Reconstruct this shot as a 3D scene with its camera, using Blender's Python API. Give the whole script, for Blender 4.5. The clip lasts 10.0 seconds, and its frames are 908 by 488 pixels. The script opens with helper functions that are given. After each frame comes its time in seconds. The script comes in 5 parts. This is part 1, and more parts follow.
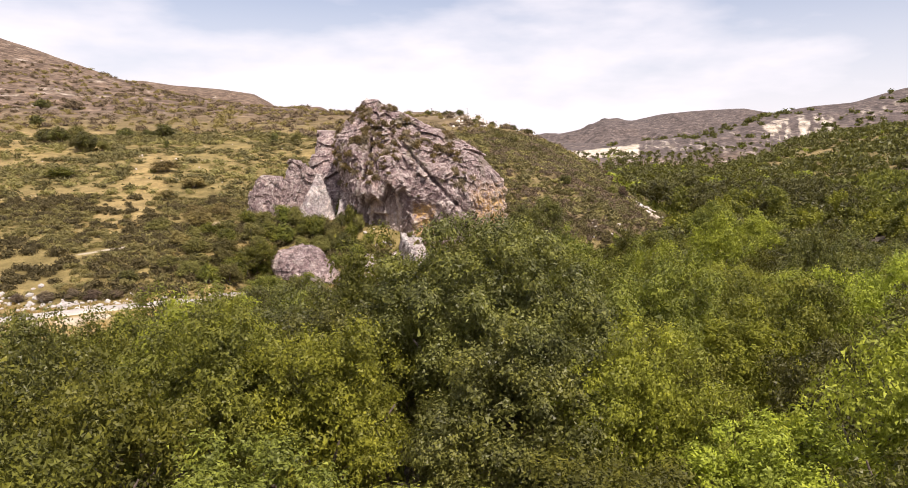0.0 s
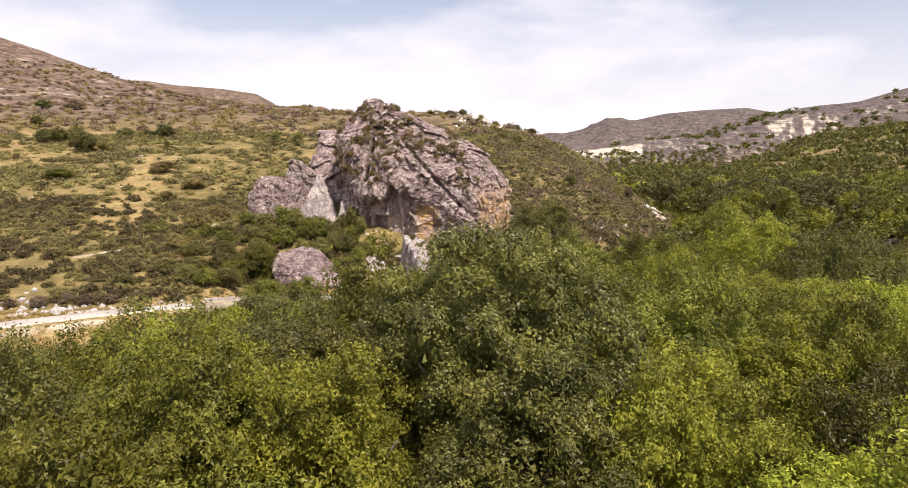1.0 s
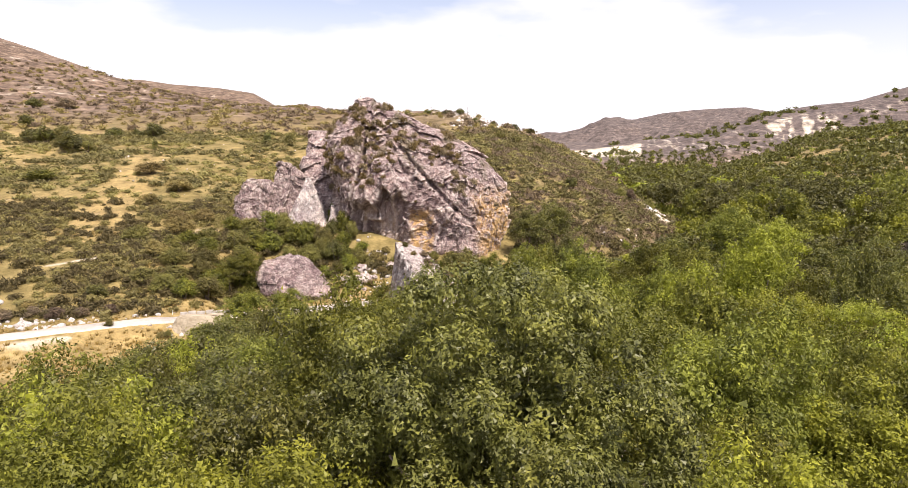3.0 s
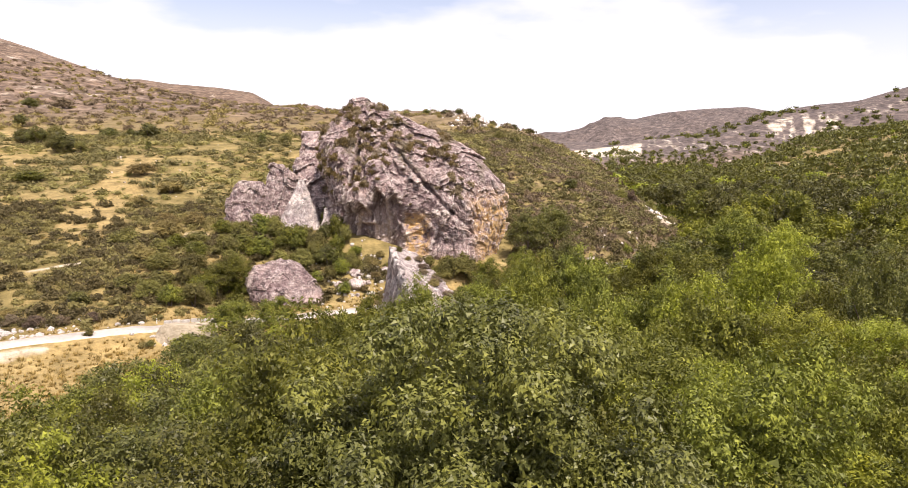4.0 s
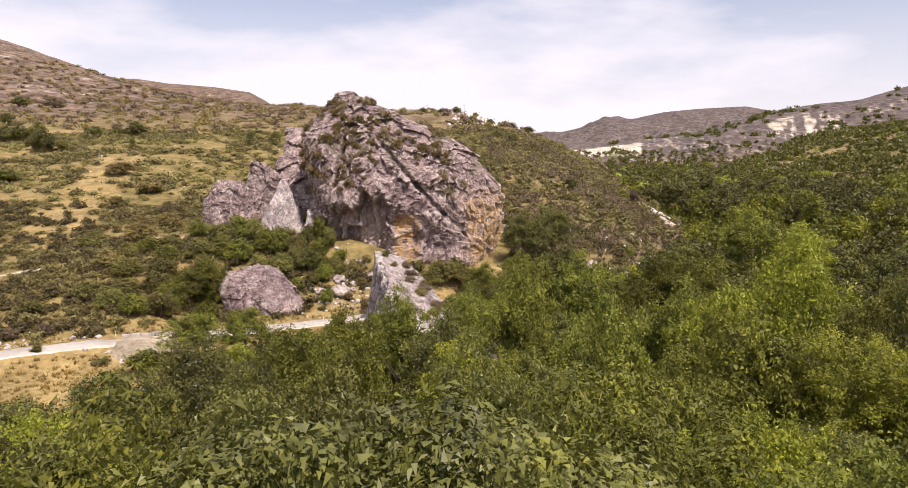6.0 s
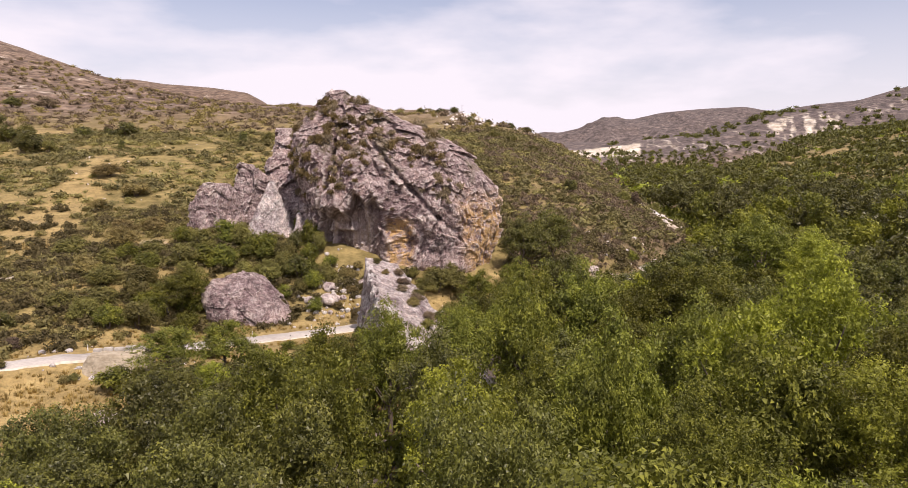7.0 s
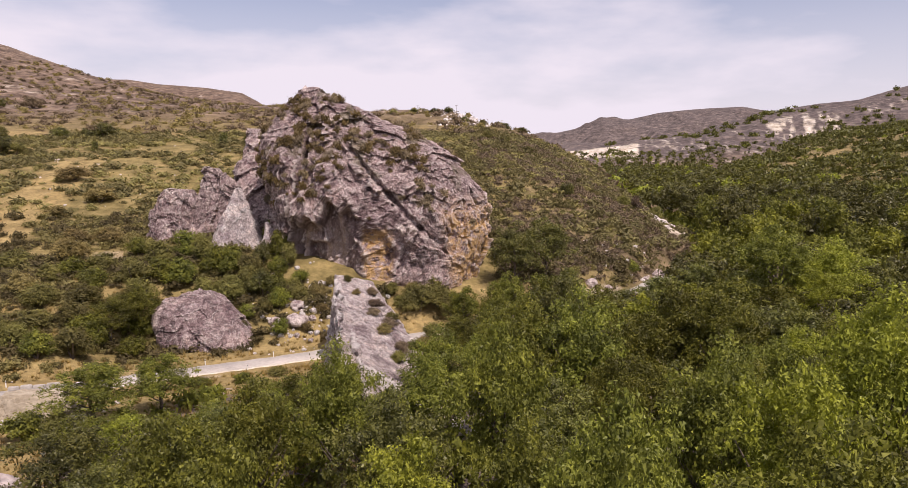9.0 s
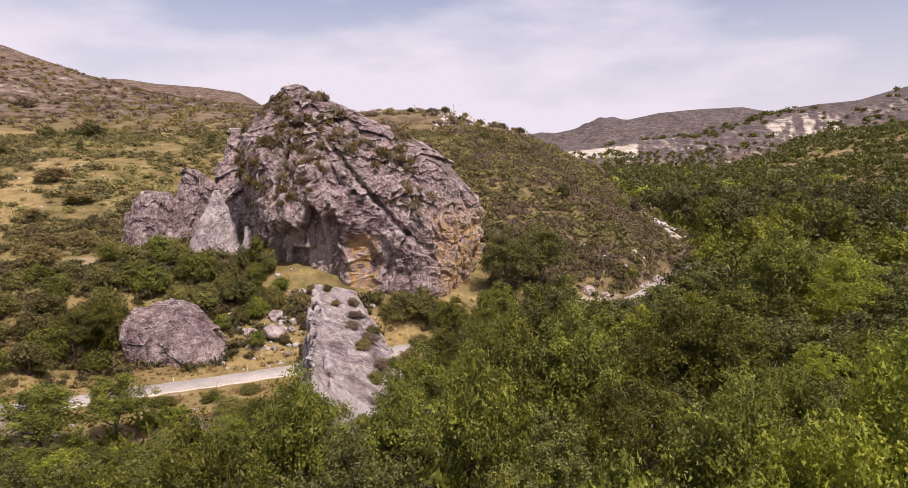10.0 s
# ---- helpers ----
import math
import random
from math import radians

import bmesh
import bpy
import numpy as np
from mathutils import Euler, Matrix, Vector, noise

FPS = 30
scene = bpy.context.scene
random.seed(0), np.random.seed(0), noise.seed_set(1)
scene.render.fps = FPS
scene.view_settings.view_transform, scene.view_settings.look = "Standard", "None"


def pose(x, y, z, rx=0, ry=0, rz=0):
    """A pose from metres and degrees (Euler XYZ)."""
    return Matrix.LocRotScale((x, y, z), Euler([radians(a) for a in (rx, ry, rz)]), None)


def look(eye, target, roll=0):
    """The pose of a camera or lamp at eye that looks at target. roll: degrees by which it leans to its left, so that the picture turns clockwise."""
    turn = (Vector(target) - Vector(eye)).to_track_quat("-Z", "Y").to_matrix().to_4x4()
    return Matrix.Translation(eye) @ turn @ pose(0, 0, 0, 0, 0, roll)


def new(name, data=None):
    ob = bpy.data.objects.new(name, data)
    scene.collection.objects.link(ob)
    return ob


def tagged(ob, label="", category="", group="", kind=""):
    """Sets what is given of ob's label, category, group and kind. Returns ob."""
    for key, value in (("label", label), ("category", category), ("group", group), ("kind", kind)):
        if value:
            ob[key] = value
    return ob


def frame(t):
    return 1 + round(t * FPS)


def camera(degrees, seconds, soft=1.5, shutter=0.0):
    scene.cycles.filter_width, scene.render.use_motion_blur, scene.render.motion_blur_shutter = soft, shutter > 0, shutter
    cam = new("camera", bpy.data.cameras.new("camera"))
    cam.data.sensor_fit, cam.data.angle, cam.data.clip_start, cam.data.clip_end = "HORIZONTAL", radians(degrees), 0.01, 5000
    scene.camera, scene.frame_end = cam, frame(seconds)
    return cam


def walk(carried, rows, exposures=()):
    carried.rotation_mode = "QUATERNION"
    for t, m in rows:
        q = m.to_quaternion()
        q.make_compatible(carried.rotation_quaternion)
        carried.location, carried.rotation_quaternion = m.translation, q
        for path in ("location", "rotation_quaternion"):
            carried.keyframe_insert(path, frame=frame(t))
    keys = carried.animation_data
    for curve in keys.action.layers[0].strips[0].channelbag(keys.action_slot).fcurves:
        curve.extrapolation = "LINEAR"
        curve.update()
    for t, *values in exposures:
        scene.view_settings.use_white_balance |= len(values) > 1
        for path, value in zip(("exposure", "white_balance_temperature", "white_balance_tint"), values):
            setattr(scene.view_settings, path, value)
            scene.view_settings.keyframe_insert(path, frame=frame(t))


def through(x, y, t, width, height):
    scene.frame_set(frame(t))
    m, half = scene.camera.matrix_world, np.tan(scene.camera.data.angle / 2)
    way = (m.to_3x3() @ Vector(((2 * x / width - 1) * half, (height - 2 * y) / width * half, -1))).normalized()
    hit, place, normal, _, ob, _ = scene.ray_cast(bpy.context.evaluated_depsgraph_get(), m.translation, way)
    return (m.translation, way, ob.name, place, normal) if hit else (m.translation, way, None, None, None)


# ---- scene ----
# camera: seconds, place, tilt, roll, heading
cam = camera(66.0, 10.0, 0.6)
PATH = [
    (0, -1.83, -20.76, 33.44, 82.95, -0.06, -0.05),
    (0.5, -2.05, -18.38, 33.50, 82.94, -0.05, 0.08),
    (1, -2.24, -15.90, 33.66, 82.93, -0.04, 0.15),
    (1.5, -2.33, -13.34, 33.81, 82.93, -0.05, 0.19),
    (2, -2.26, -10.64, 33.85, 82.91, -0.03, 0.01),
    (2.5, -2.03, -7.66, 34.09, 82.89, -0.04, -0.02),
    (4, -0.56, 1.35, 35.07, 82.84, -0.05, -0.02),
    (4.5, 0.00, 4.54, 34.85, 82.84, -0.05, 0.00),
    (5, 0.52, 7.88, 34.60, 82.82, -0.02, -0.04),
    (5.5, 1.07, 11.34, 34.33, 82.82, -0.02, -0.05),
    (7, 2.36, 23.47, 34.58, 82.89, 0.03, -0.20),
    (7.5, 3.09, 27.82, 34.82, 82.87, 0.03, -0.24),
    (8, 3.86, 32.16, 35.11, 82.89, 0.08, -0.29),
    (8.5, 4.83, 36.66, 35.31, 82.90, 0.09, -0.33),
    (9, 5.84, 41.19, 35.38, 82.91, 0.09, -0.39),
    (9.5, 6.96, 45.66, 35.50, 82.91, 0.06, -0.46),
    (10, 8.14, 50.13, 35.63, 82.92, 0.03, -0.46),
]
walk(cam, [(t, pose(x, y, z, rx, ry, rz)) for t, x, y, z, rx, ry, rz in PATH],
     [(0, 0.02, 6450, 19), (1.0, 0.02, 6450, 19), (2.0, 0.22, 6450, 19), (2.5, 0.32, 6450, 19), (4.0, 0.3, 6450, 20), (5.0, 0.08, 6450, 21), (6.0, -0.04, 6400, 22), (7.5, -0.2, 6400, 25), (10.0, -0.35, 6300, 27)])
# ---- light ----
SUN_EL, SUN_AZ = 59.0, 146.0  # degrees; azimuth clockwise from +y
world = bpy.data.worlds.new("sky")
scene.world = world
world.use_nodes = True
wn, wl = world.node_tree.nodes, world.node_tree.links
wn.clear()
w_out, w_bg = wn.new("ShaderNodeOutputWorld"), wn.new("ShaderNodeBackground")
w_sky = wn.new("ShaderNodeTexSky")
w_sky.sky_type, w_sky.sun_disc = "NISHITA", False
w_sky.sun_elevation, w_sky.sun_rotation = radians(SUN_EL), radians(SUN_AZ)
w_sky.dust_density, w_sky.altitude = 2.0, 200
w_co, w_map = wn.new("ShaderNodeTexCoord"), wn.new("ShaderNodeMapping")
w_map.inputs["Scale"].default_value = (1.3, 1.0, 4.0)
w_map.inputs["Location"].default_value = (0.1, 0.1, 0.55)
w_noise = wn.new("ShaderNodeTexNoise")
w_noise.inputs["Scale"].default_value, w_noise.inputs["Detail"].default_value = 1.6, 6
w_noise.inputs["Roughness"].default_value = 0.5
w_ramp = wn.new("ShaderNodeMapRange")
w_ramp.inputs["From Min"].default_value, w_ramp.inputs["From Max"].default_value = 0.42, 0.63
w_ramp.inputs["To Min"].default_value = 0.18
w_sep = wn.new("ShaderNodeSeparateXYZ")
w_low = wn.new("ShaderNodeMapRange")  # the veil thickens towards the horizon
w_low.inputs["From Min"].default_value, w_low.inputs["From Max"].default_value = 0.24, 0.02
w_low.inputs["To Min"].default_value, w_low.inputs["To Max"].default_value = 0.0, 0.75
w_add = wn.new("ShaderNodeMath")
w_add.operation, w_add.use_clamp = "ADD", True
w_mix = wn.new("ShaderNodeMix")
w_mix.data_type = "RGBA"
w_mix.inputs["B"].default_value = (7.9, 7.75, 7.75, 1)
wl.new(w_co.outputs["Generated"], w_map.inputs["Vector"])
wl.new(w_map.outputs["Vector"], w_noise.inputs["Vector"])
wl.new(w_noise.outputs["Fac"], w_ramp.inputs["Value"])
wl.new(w_co.outputs["Generated"], w_sep.inputs["Vector"])
wl.new(w_sep.outputs["Z"], w_low.inputs["Value"])
wl.new(w_ramp.outputs["Result"], w_add.inputs[0])
wl.new(w_low.outputs["Result"], w_add.inputs[1])
wl.new(w_add.outputs["Value"], w_mix.inputs["Factor"])
wl.new(w_sky.outputs["Color"], w_mix.inputs["A"])
wl.new(w_mix.outputs["Result"], w_bg.inputs["Color"])
w_bg.inputs["Strength"].default_value = 0.132
wl.new(w_bg.outputs["Background"], w_out.inputs["Surface"])

sun_data = bpy.data.lights.new("sun", "SUN")
sun_data.energy, sun_data.angle, sun_data.color = 5.8, radians(0.6), (1.0, 0.93, 0.80)
sun = new("sun", sun_data)
_el, _az = radians(SUN_EL), radians(SUN_AZ)
TO_SUN = Vector((math.sin(_az) * math.cos(_el), math.cos(_az) * math.cos(_el), math.sin(_el)))
sun.matrix_world = look(TO_SUN * 300, (0, 0, 0))


# ---- arithmetic ----
rng = np.random.default_rng(7)


def smooth(a, b, x):
    t = np.clip((np.asarray(x, float) - a) / (b - a), 0, 1)
    return t * t * (3 - 2 * t)


def hashed(i, j, k):
    h = (i.astype(np.uint64) * np.uint64(374761393) + j.astype(np.uint64) * np.uint64(668265263)
         + k.astype(np.uint64) * np.uint64(2246822519)) & np.uint64(0xFFFFFFFF)
    h = ((h ^ (h >> np.uint64(13))) * np.uint64(1274126177)) & np.uint64(0xFFFFFFFF)
    h = ((h ^ (h >> np.uint64(16))) * np.uint64(2654435761)) & np.uint64(0xFFFFFFFF)
    return ((h >> np.uint64(8)) & np.uint64(0xFFFF)).astype(float) / 65535.0


def value_noise(p):
    """Smooth noise from 0 to 1 at rows of x, y, z."""
    p = np.asarray(p, float) + 4096.5
    i = np.floor(p).astype(np.int64)
    f = p - i
    f = f * f * (3 - 2 * f)
    out = 0.0
    for a in (0, 1):
        wa = f[:, 0] if a else 1 - f[:, 0]
        for b in (0, 1):
            wb = f[:, 1] if b else 1 - f[:, 1]
            for c in (0, 1):
                wc = f[:, 2] if c else 1 - f[:, 2]
                out = out + wa * wb * wc * hashed(i[:, 0] + a, i[:, 1] + b, i[:, 2] + c)
    return out


def fbm(p, octaves=4, gain=0.5):
    """Layered noise, about -1 to 1."""
    total, amp, norm = 0.0, 1.0, 0.0
    p = np.asarray(p, float)
    for n in range(octaves):
        total = total + amp * (2 * value_noise(p * 2.03**n + 17.3 * n) - 1)
        norm += amp
        amp *= gain
    return total / norm


def ridged(p, octaves=3):
    total, amp, norm = 0.0, 1.0, 0.0
    p = np.asarray(p, float)
    for n in range(octaves):
        total = total + amp * (1 - np.abs(2 * value_noise(p * 2.1**n + 9.1 * n) - 1) * 2)
        norm += amp
        amp *= 0.5
    return total / norm


def blocks(p):
    """Broken blocks: for each place the offset of its block (-0.5 to 0.5) and how near it is to the block's edge (0 at the crack)."""
    p = np.asarray(p, float) + 4096.5
    base = np.floor(p).astype(np.int64)
    first, second = np.full(len(p), 9.0), np.full(len(p), 9.0)
    level = np.zeros(len(p))
    for a in (-1, 0, 1):
        for b in (-1, 0, 1):
            for c in (-1, 0, 1):
                i, j, k = base[:, 0] + a, base[:, 1] + b, base[:, 2] + c
                spot = np.column_stack([i + hashed(i, j, k), j + hashed(i + 71, j, k), k + hashed(i, j + 131, k)])
                d = np.linalg.norm(p - spot, axis=1)
                closer = d < first
                second = np.where(closer, first, np.minimum(second, d))
                level = np.where(closer, hashed(i + 7, j + 3, k + 11) - 0.5, level)
                first = np.where(closer, d, first)
    return level, second - first


def facets(p, slope=0.9):
    """Broken flat faces: each block of rock has its own tilted plane."""
    p = np.asarray(p, float) + 4096.5
    base = np.floor(p).astype(np.int64)
    first = np.full(len(p), 9.0)
    out = np.zeros(len(p))
    for a in (-1, 0, 1):
        for b in (-1, 0, 1):
            for c in (-1, 0, 1):
                i, j, k = base[:, 0] + a, base[:, 1] + b, base[:, 2] + c
                spot = np.column_stack([i + hashed(i, j, k), j + hashed(i + 71, j, k), k + hashed(i, j + 131, k)])
                off = p - spot
                d = np.abs(off).max(axis=1) * 0.6 + np.linalg.norm(off, axis=1) * 0.4
                g = np.column_stack([hashed(i + 5, j, k), hashed(i, j + 5, k), hashed(i, j, k + 5)]) - 0.5
                plane = hashed(i + 7, j + 3, k + 11) - 0.5 + slope * (off * g).sum(axis=1)
                closer = d < first
                out = np.where(closer, plane, out)
                first = np.where(closer, d, first)
    return out


def flat3(x, y, scale, seed=0.0):
    x, y = np.broadcast_arrays(np.asarray(x, float), np.asarray(y, float))
    return np.column_stack([x.ravel() / scale + seed, y.ravel() / scale - seed, np.full(x.size, seed * 1.7)])


# ---- materials ----
def material(name):
    m = bpy.data.materials.new(name)
    m.use_nodes = True
    n, l = m.node_tree.nodes, m.node_tree.links
    return m, n, l, n["Principled BSDF"]


def ramp(n, stops, interp="LINEAR"):
    r = n.new("ShaderNodeValToRGB")
    r.color_ramp.interpolation = interp
    e = r.color_ramp.elements
    while len(e) < len(stops):
        e.new(0.5)
    for el, (p, c) in zip(e, stops):
        el.position, el.color = p, (*c, 1)
    return r


def noise_node(n, l, vec, scale, detail=4.0, rough=0.55, distort=0.0):
    t = n.new("ShaderNodeTexNoise")
    t.inputs["Scale"].default_value, t.inputs["Detail"].default_value = scale, detail
    t.inputs["Roughness"].default_value, t.inputs["Distortion"].default_value = rough, distort
    l.new(vec, t.inputs["Vector"])
    return t


def mixed(n, l, fac, a, b, blend="MIX"):
    m = n.new("ShaderNodeMix")
    m.data_type, m.blend_type = "RGBA", blend
    for sock, v in (("Factor", fac), ("A", a), ("B", b)):
        if isinstance(v, (int, float)):
            m.inputs[sock].default_value = v
        elif isinstance(v, tuple):
            m.inputs[sock].default_value = (*v, 1)
        else:
            l.new(v, m.inputs[sock])
    return m.outputs["Result"]


def ranged(n, l, value, a, b, lo=0.0, hi=1.0):
    r = n.new("ShaderNodeMapRange")
    for key, v in (("From Min", a), ("From Max", b), ("To Min", lo), ("To Max", hi)):
        r.inputs[key].default_value = v
    l.new(value, r.inputs["Value"])
    return r.outputs["Result"]


def bumped(n, l, bsdf, height, strength, distance):
    b = n.new("ShaderNodeBump")
    b.inputs["Strength"].default_value, b.inputs["Distance"].default_value = strength, distance
    l.new(height, b.inputs["Height"])
    l.new(b.outputs["Normal"], bsdf.inputs["Normal"])


def leaf_material(name, dark, light, yellow, rough=0.45, through=0.3, contrast=1.0, gloss=0.25):
    """Leaves: every leaf, every spray and every plant differs a little; light comes through them."""
    m, n, l, bsdf = material(name)
    geo, info = n.new("ShaderNodeNewGeometry"), n.new("ShaderNodeObjectInfo")
    co = n.new("ShaderNodeTexCoord")
    low = tuple(0.7 * a + 0.3 * b for a, b in zip(dark, light))
    high = tuple(0.4 * a + 0.6 * b for a, b in zip(light, yellow))
    isl = ramp(n, [(0.0, low), (0.55, light), (1.0, high)])
    l.new(geo.outputs["Random Per Island"], isl.inputs["Fac"])
    hsv = n.new("ShaderNodeHueSaturation")
    l.new(mixed(n, l, 1 - 0.45 * contrast, isl.outputs["Color"], light), hsv.inputs["Color"])
    l.new(ranged(n, l, info.outputs["Random"], 0, 1, 0.485, 0.512), hsv.inputs["Hue"])
    l.new(ranged(n, l, info.outputs["Random"], 0, 1, 0.68, 1.28), hsv.inputs["Value"])
    leaf = hsv.outputs["Color"]
    for scale, reach in ((0.28, 0.34), (1.5, 0.36)):
        patch = noise_node(n, l, geo.outputs["Position"], scale, 3)
        k = reach * contrast
        shoots = ramp(n, [(0.36, (1 - k, 1 - k, 1 - 0.7 * k)), (0.5, (1, 1, 1)), (0.64, (1 + k, 1 + 0.9 * k, 1 + 0.5 * k))])
        l.new(patch.outputs["Fac"], shoots.inputs["Fac"])
        leaf = mixed(n, l, 1.0, leaf, shoots.outputs["Color"], "MULTIPLY")
    l.new(leaf, bsdf.inputs["Base Color"])
    bsdf.inputs["Roughness"].default_value = rough
    bsdf.inputs["Specular IOR Level"].default_value = gloss
    trans, mix = n.new("ShaderNodeBsdfTranslucent"), n.new("ShaderNodeMixShader")
    l.new(leaf, trans.inputs["Color"])
    mix.inputs["Fac"].default_value = through
    l.new(bsdf.outputs["BSDF"], mix.inputs[1])
    l.new(trans.outputs["BSDF"], mix.inputs[2])
    l.new(mix.outputs["Shader"], n["Material Output"].inputs["Surface"])
    return m


LEAF_DARK = leaf_material("leaf_dark", (0.062, 0.066, 0.014), (0.124, 0.127, 0.027), (0.22, 0.21, 0.06), 0.46, 0.21, 1.0, 0.3)
LEAF_MID = leaf_material("leaf_mid", (0.072, 0.078, 0.013), (0.144, 0.152, 0.024), (0.275, 0.268, 0.05), 0.48, 0.25, 1.0, 0.2)
LEAF_BRIGHT = leaf_material("leaf_bright", (0.136, 0.152, 0.016), (0.255, 0.28, 0.032), (0.42, 0.43, 0.08), 0.48, 0.29, 0.9, 0.2)
LEAF_OLIVE = leaf_material("leaf_olive", (0.104, 0.098, 0.026), (0.172, 0.158, 0.043), (0.235, 0.208, 0.066), 0.6, 0.3, 0.6)
LEAF_SAGE = leaf_material("leaf_sage", (0.15, 0.13, 0.046), (0.225, 0.195, 0.070), (0.29, 0.25, 0.095), 0.7, 0.3, 0.5)
LEAF_DULL = leaf_material("leaf_dull", (0.10, 0.086, 0.036), (0.150, 0.128, 0.052), (0.20, 0.17, 0.072), 0.75, 0.3, 0.5)
LEAF_SCRUB = leaf_material("leaf_scrub", (0.155, 0.122, 0.044), (0.230, 0.180, 0.066), (0.29, 0.23, 0.088), 0.75, 0.3, 0.5)
LEAF_HEATH = leaf_material("leaf_heath", (0.130, 0.098, 0.060), (0.195, 0.147, 0.092), (0.25, 0.19, 0.12), 0.8, 0.25, 0.5)
LEAF_DRY = leaf_material("dry_grass", (0.22, 0.16, 0.045), (0.36, 0.27, 0.085), (0.50, 0.40, 0.15), 0.8, 0.25, 0.6)


def bark_material():
    m, n, l, bsdf = material("bark")
    co = n.new("ShaderNodeTexCoord")
    t = noise_node(n, l, co.outputs["Object"], 3.0, 6, 0.65)
    r = ramp(n, [(0.3, (0.05, 0.035, 0.025)), (0.7, (0.17, 0.13, 0.10))])
    l.new(t.outputs["Fac"], r.inputs["Fac"])
    l.new(r.outputs["Color"], bsdf.inputs["Base Color"])
    bsdf.inputs["Roughness"].default_value = 0.9
    bumped(n, l, bsdf, t.outputs["Fac"], 0.6, 0.05)
    return m


BARK = bark_material()


def rock_material(name, grey, pale, dark):
    """Weathered limestone: grey crust, pale broken edges with painted rim highlights, black water streaks and ochre
    scars.
    """
    m, n, l, bsdf = material(name)
    co, geo = n.new("ShaderNodeTexCoord"), n.new("ShaderNodeNewGeometry")
    vec = co.outputs["Object"]
    big = noise_node(n, l, vec, 0.09, 5, 0.6, 0.6)
    mid = noise_node(n, l, vec, 0.45, 6, 0.65, 0.4)
    fine = noise_node(n, l, vec, 2.6, 6, 0.7)
    r = ramp(n, [(0.36, dark), (0.47, grey), (0.56, tuple(0.6 * a + 0.4 * b for a, b in zip(grey, pale))), (0.66, pale)])
    l.new(mid.outputs["Fac"], r.inputs["Fac"])
    col = mixed(n, l, ranged(n, l, big.outputs["Fac"], 0.4, 0.62, 0.0, 0.6), r.outputs["Color"], grey)
    lichen = noise_node(n, l, vec, 0.95, 9, 0.74, 0.6)
    col = mixed(n, l, ranged(n, l, lichen.outputs["Fac"], 0.555, 0.615, 0.0, 0.6), col, pale)
    col = mixed(n, l, ranged(n, l, lichen.outputs["Fac"], 0.44, 0.38, 0.0, 0.65), col, dark)
    speck = ramp(n, [(0.34, (0.45, 0.42, 0.42)), (0.52, (1, 1, 1)), (0.72, (1.3, 1.28, 1.25))])
    l.new(fine.outputs["Fac"], speck.inputs["Fac"])
    col = mixed(n, l, 0.85, col, speck.outputs["Color"], "MULTIPLY")
    stretch = n.new("ShaderNodeMapping")
    stretch.inputs["Scale"].default_value = (0.55, 0.55, 0.045)
    l.new(vec, stretch.inputs["Vector"])
    streak = noise_node(n, l, stretch.outputs["Vector"], 1.0, 4, 0.6)
    col = mixed(n, l, ranged(n, l, streak.outputs["Fac"], 0.56, 0.68, 0.0, 0.55), col, tuple(0.42 * c for c in grey))
    tone = ramp(n, [(0.36, (0.62, 0.55, 0.58)), (0.5, (1, 1, 1)), (0.64, (1.3, 1.27, 1.22))])
    broad = noise_node(n, l, vec, 0.16, 4, 0.55, 1.2)
    l.new(broad.outputs["Fac"], tone.inputs["Fac"])
    col = mixed(n, l, 0.9, col, tone.outputs["Color"], "MULTIPLY")
    bent = n.new("ShaderNodeVectorMath")
    bent.operation = "MULTIPLY_ADD"
    l.new(mid.outputs["Color"], bent.inputs[0])
    bent.inputs[1].default_value = (2.2, 2.2, 2.2)
    l.new(vec, bent.inputs[2])
    for size, wide in ((0.28, 0.035), (0.75, 0.05)):
        vor = n.new("ShaderNodeTexVoronoi")
        vor.feature = "DISTANCE_TO_EDGE"
        vor.inputs["Scale"].default_value = size
        l.new(bent.outputs["Vector"], vor.inputs["Vector"])
        line = ranged(n, l, vor.outputs["Distance"], 0.0, wide, 0.55, 0.0)
        col = mixed(n, l, line, col, tuple(0.25 * c for c in grey))
    att = n.new("ShaderNodeAttribute")
    att.attribute_name = "cover"
    sep = n.new("ShaderNodeSeparateColor")
    l.new(att.outputs["Color"], sep.inputs["Color"])
    patch = noise_node(n, l, vec, 0.5, 5, 0.7)
    och = n.new("ShaderNodeMath")
    och.operation, och.use_clamp = "MULTIPLY", True
    l.new(ranged(n, l, patch.outputs["Fac"], 0.40, 0.54), och.inputs[0])
    l.new(sep.outputs["Red"], och.inputs[1])
    col = mixed(n, l, och.outputs["Value"], col, (0.60, 0.385, 0.165))
    bands = n.new("ShaderNodeMapping")
    bands.inputs["Scale"].default_value = (0.42, 0.42, 0.012)
    l.new(vec, bands.inputs["Vector"])
    flow = noise_node(n, l, bands.outputs["Vector"], 1.0, 3, 0.5, 0.3)
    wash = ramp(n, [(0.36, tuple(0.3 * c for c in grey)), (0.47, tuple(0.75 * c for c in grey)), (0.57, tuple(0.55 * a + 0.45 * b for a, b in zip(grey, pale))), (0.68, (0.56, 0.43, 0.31))])
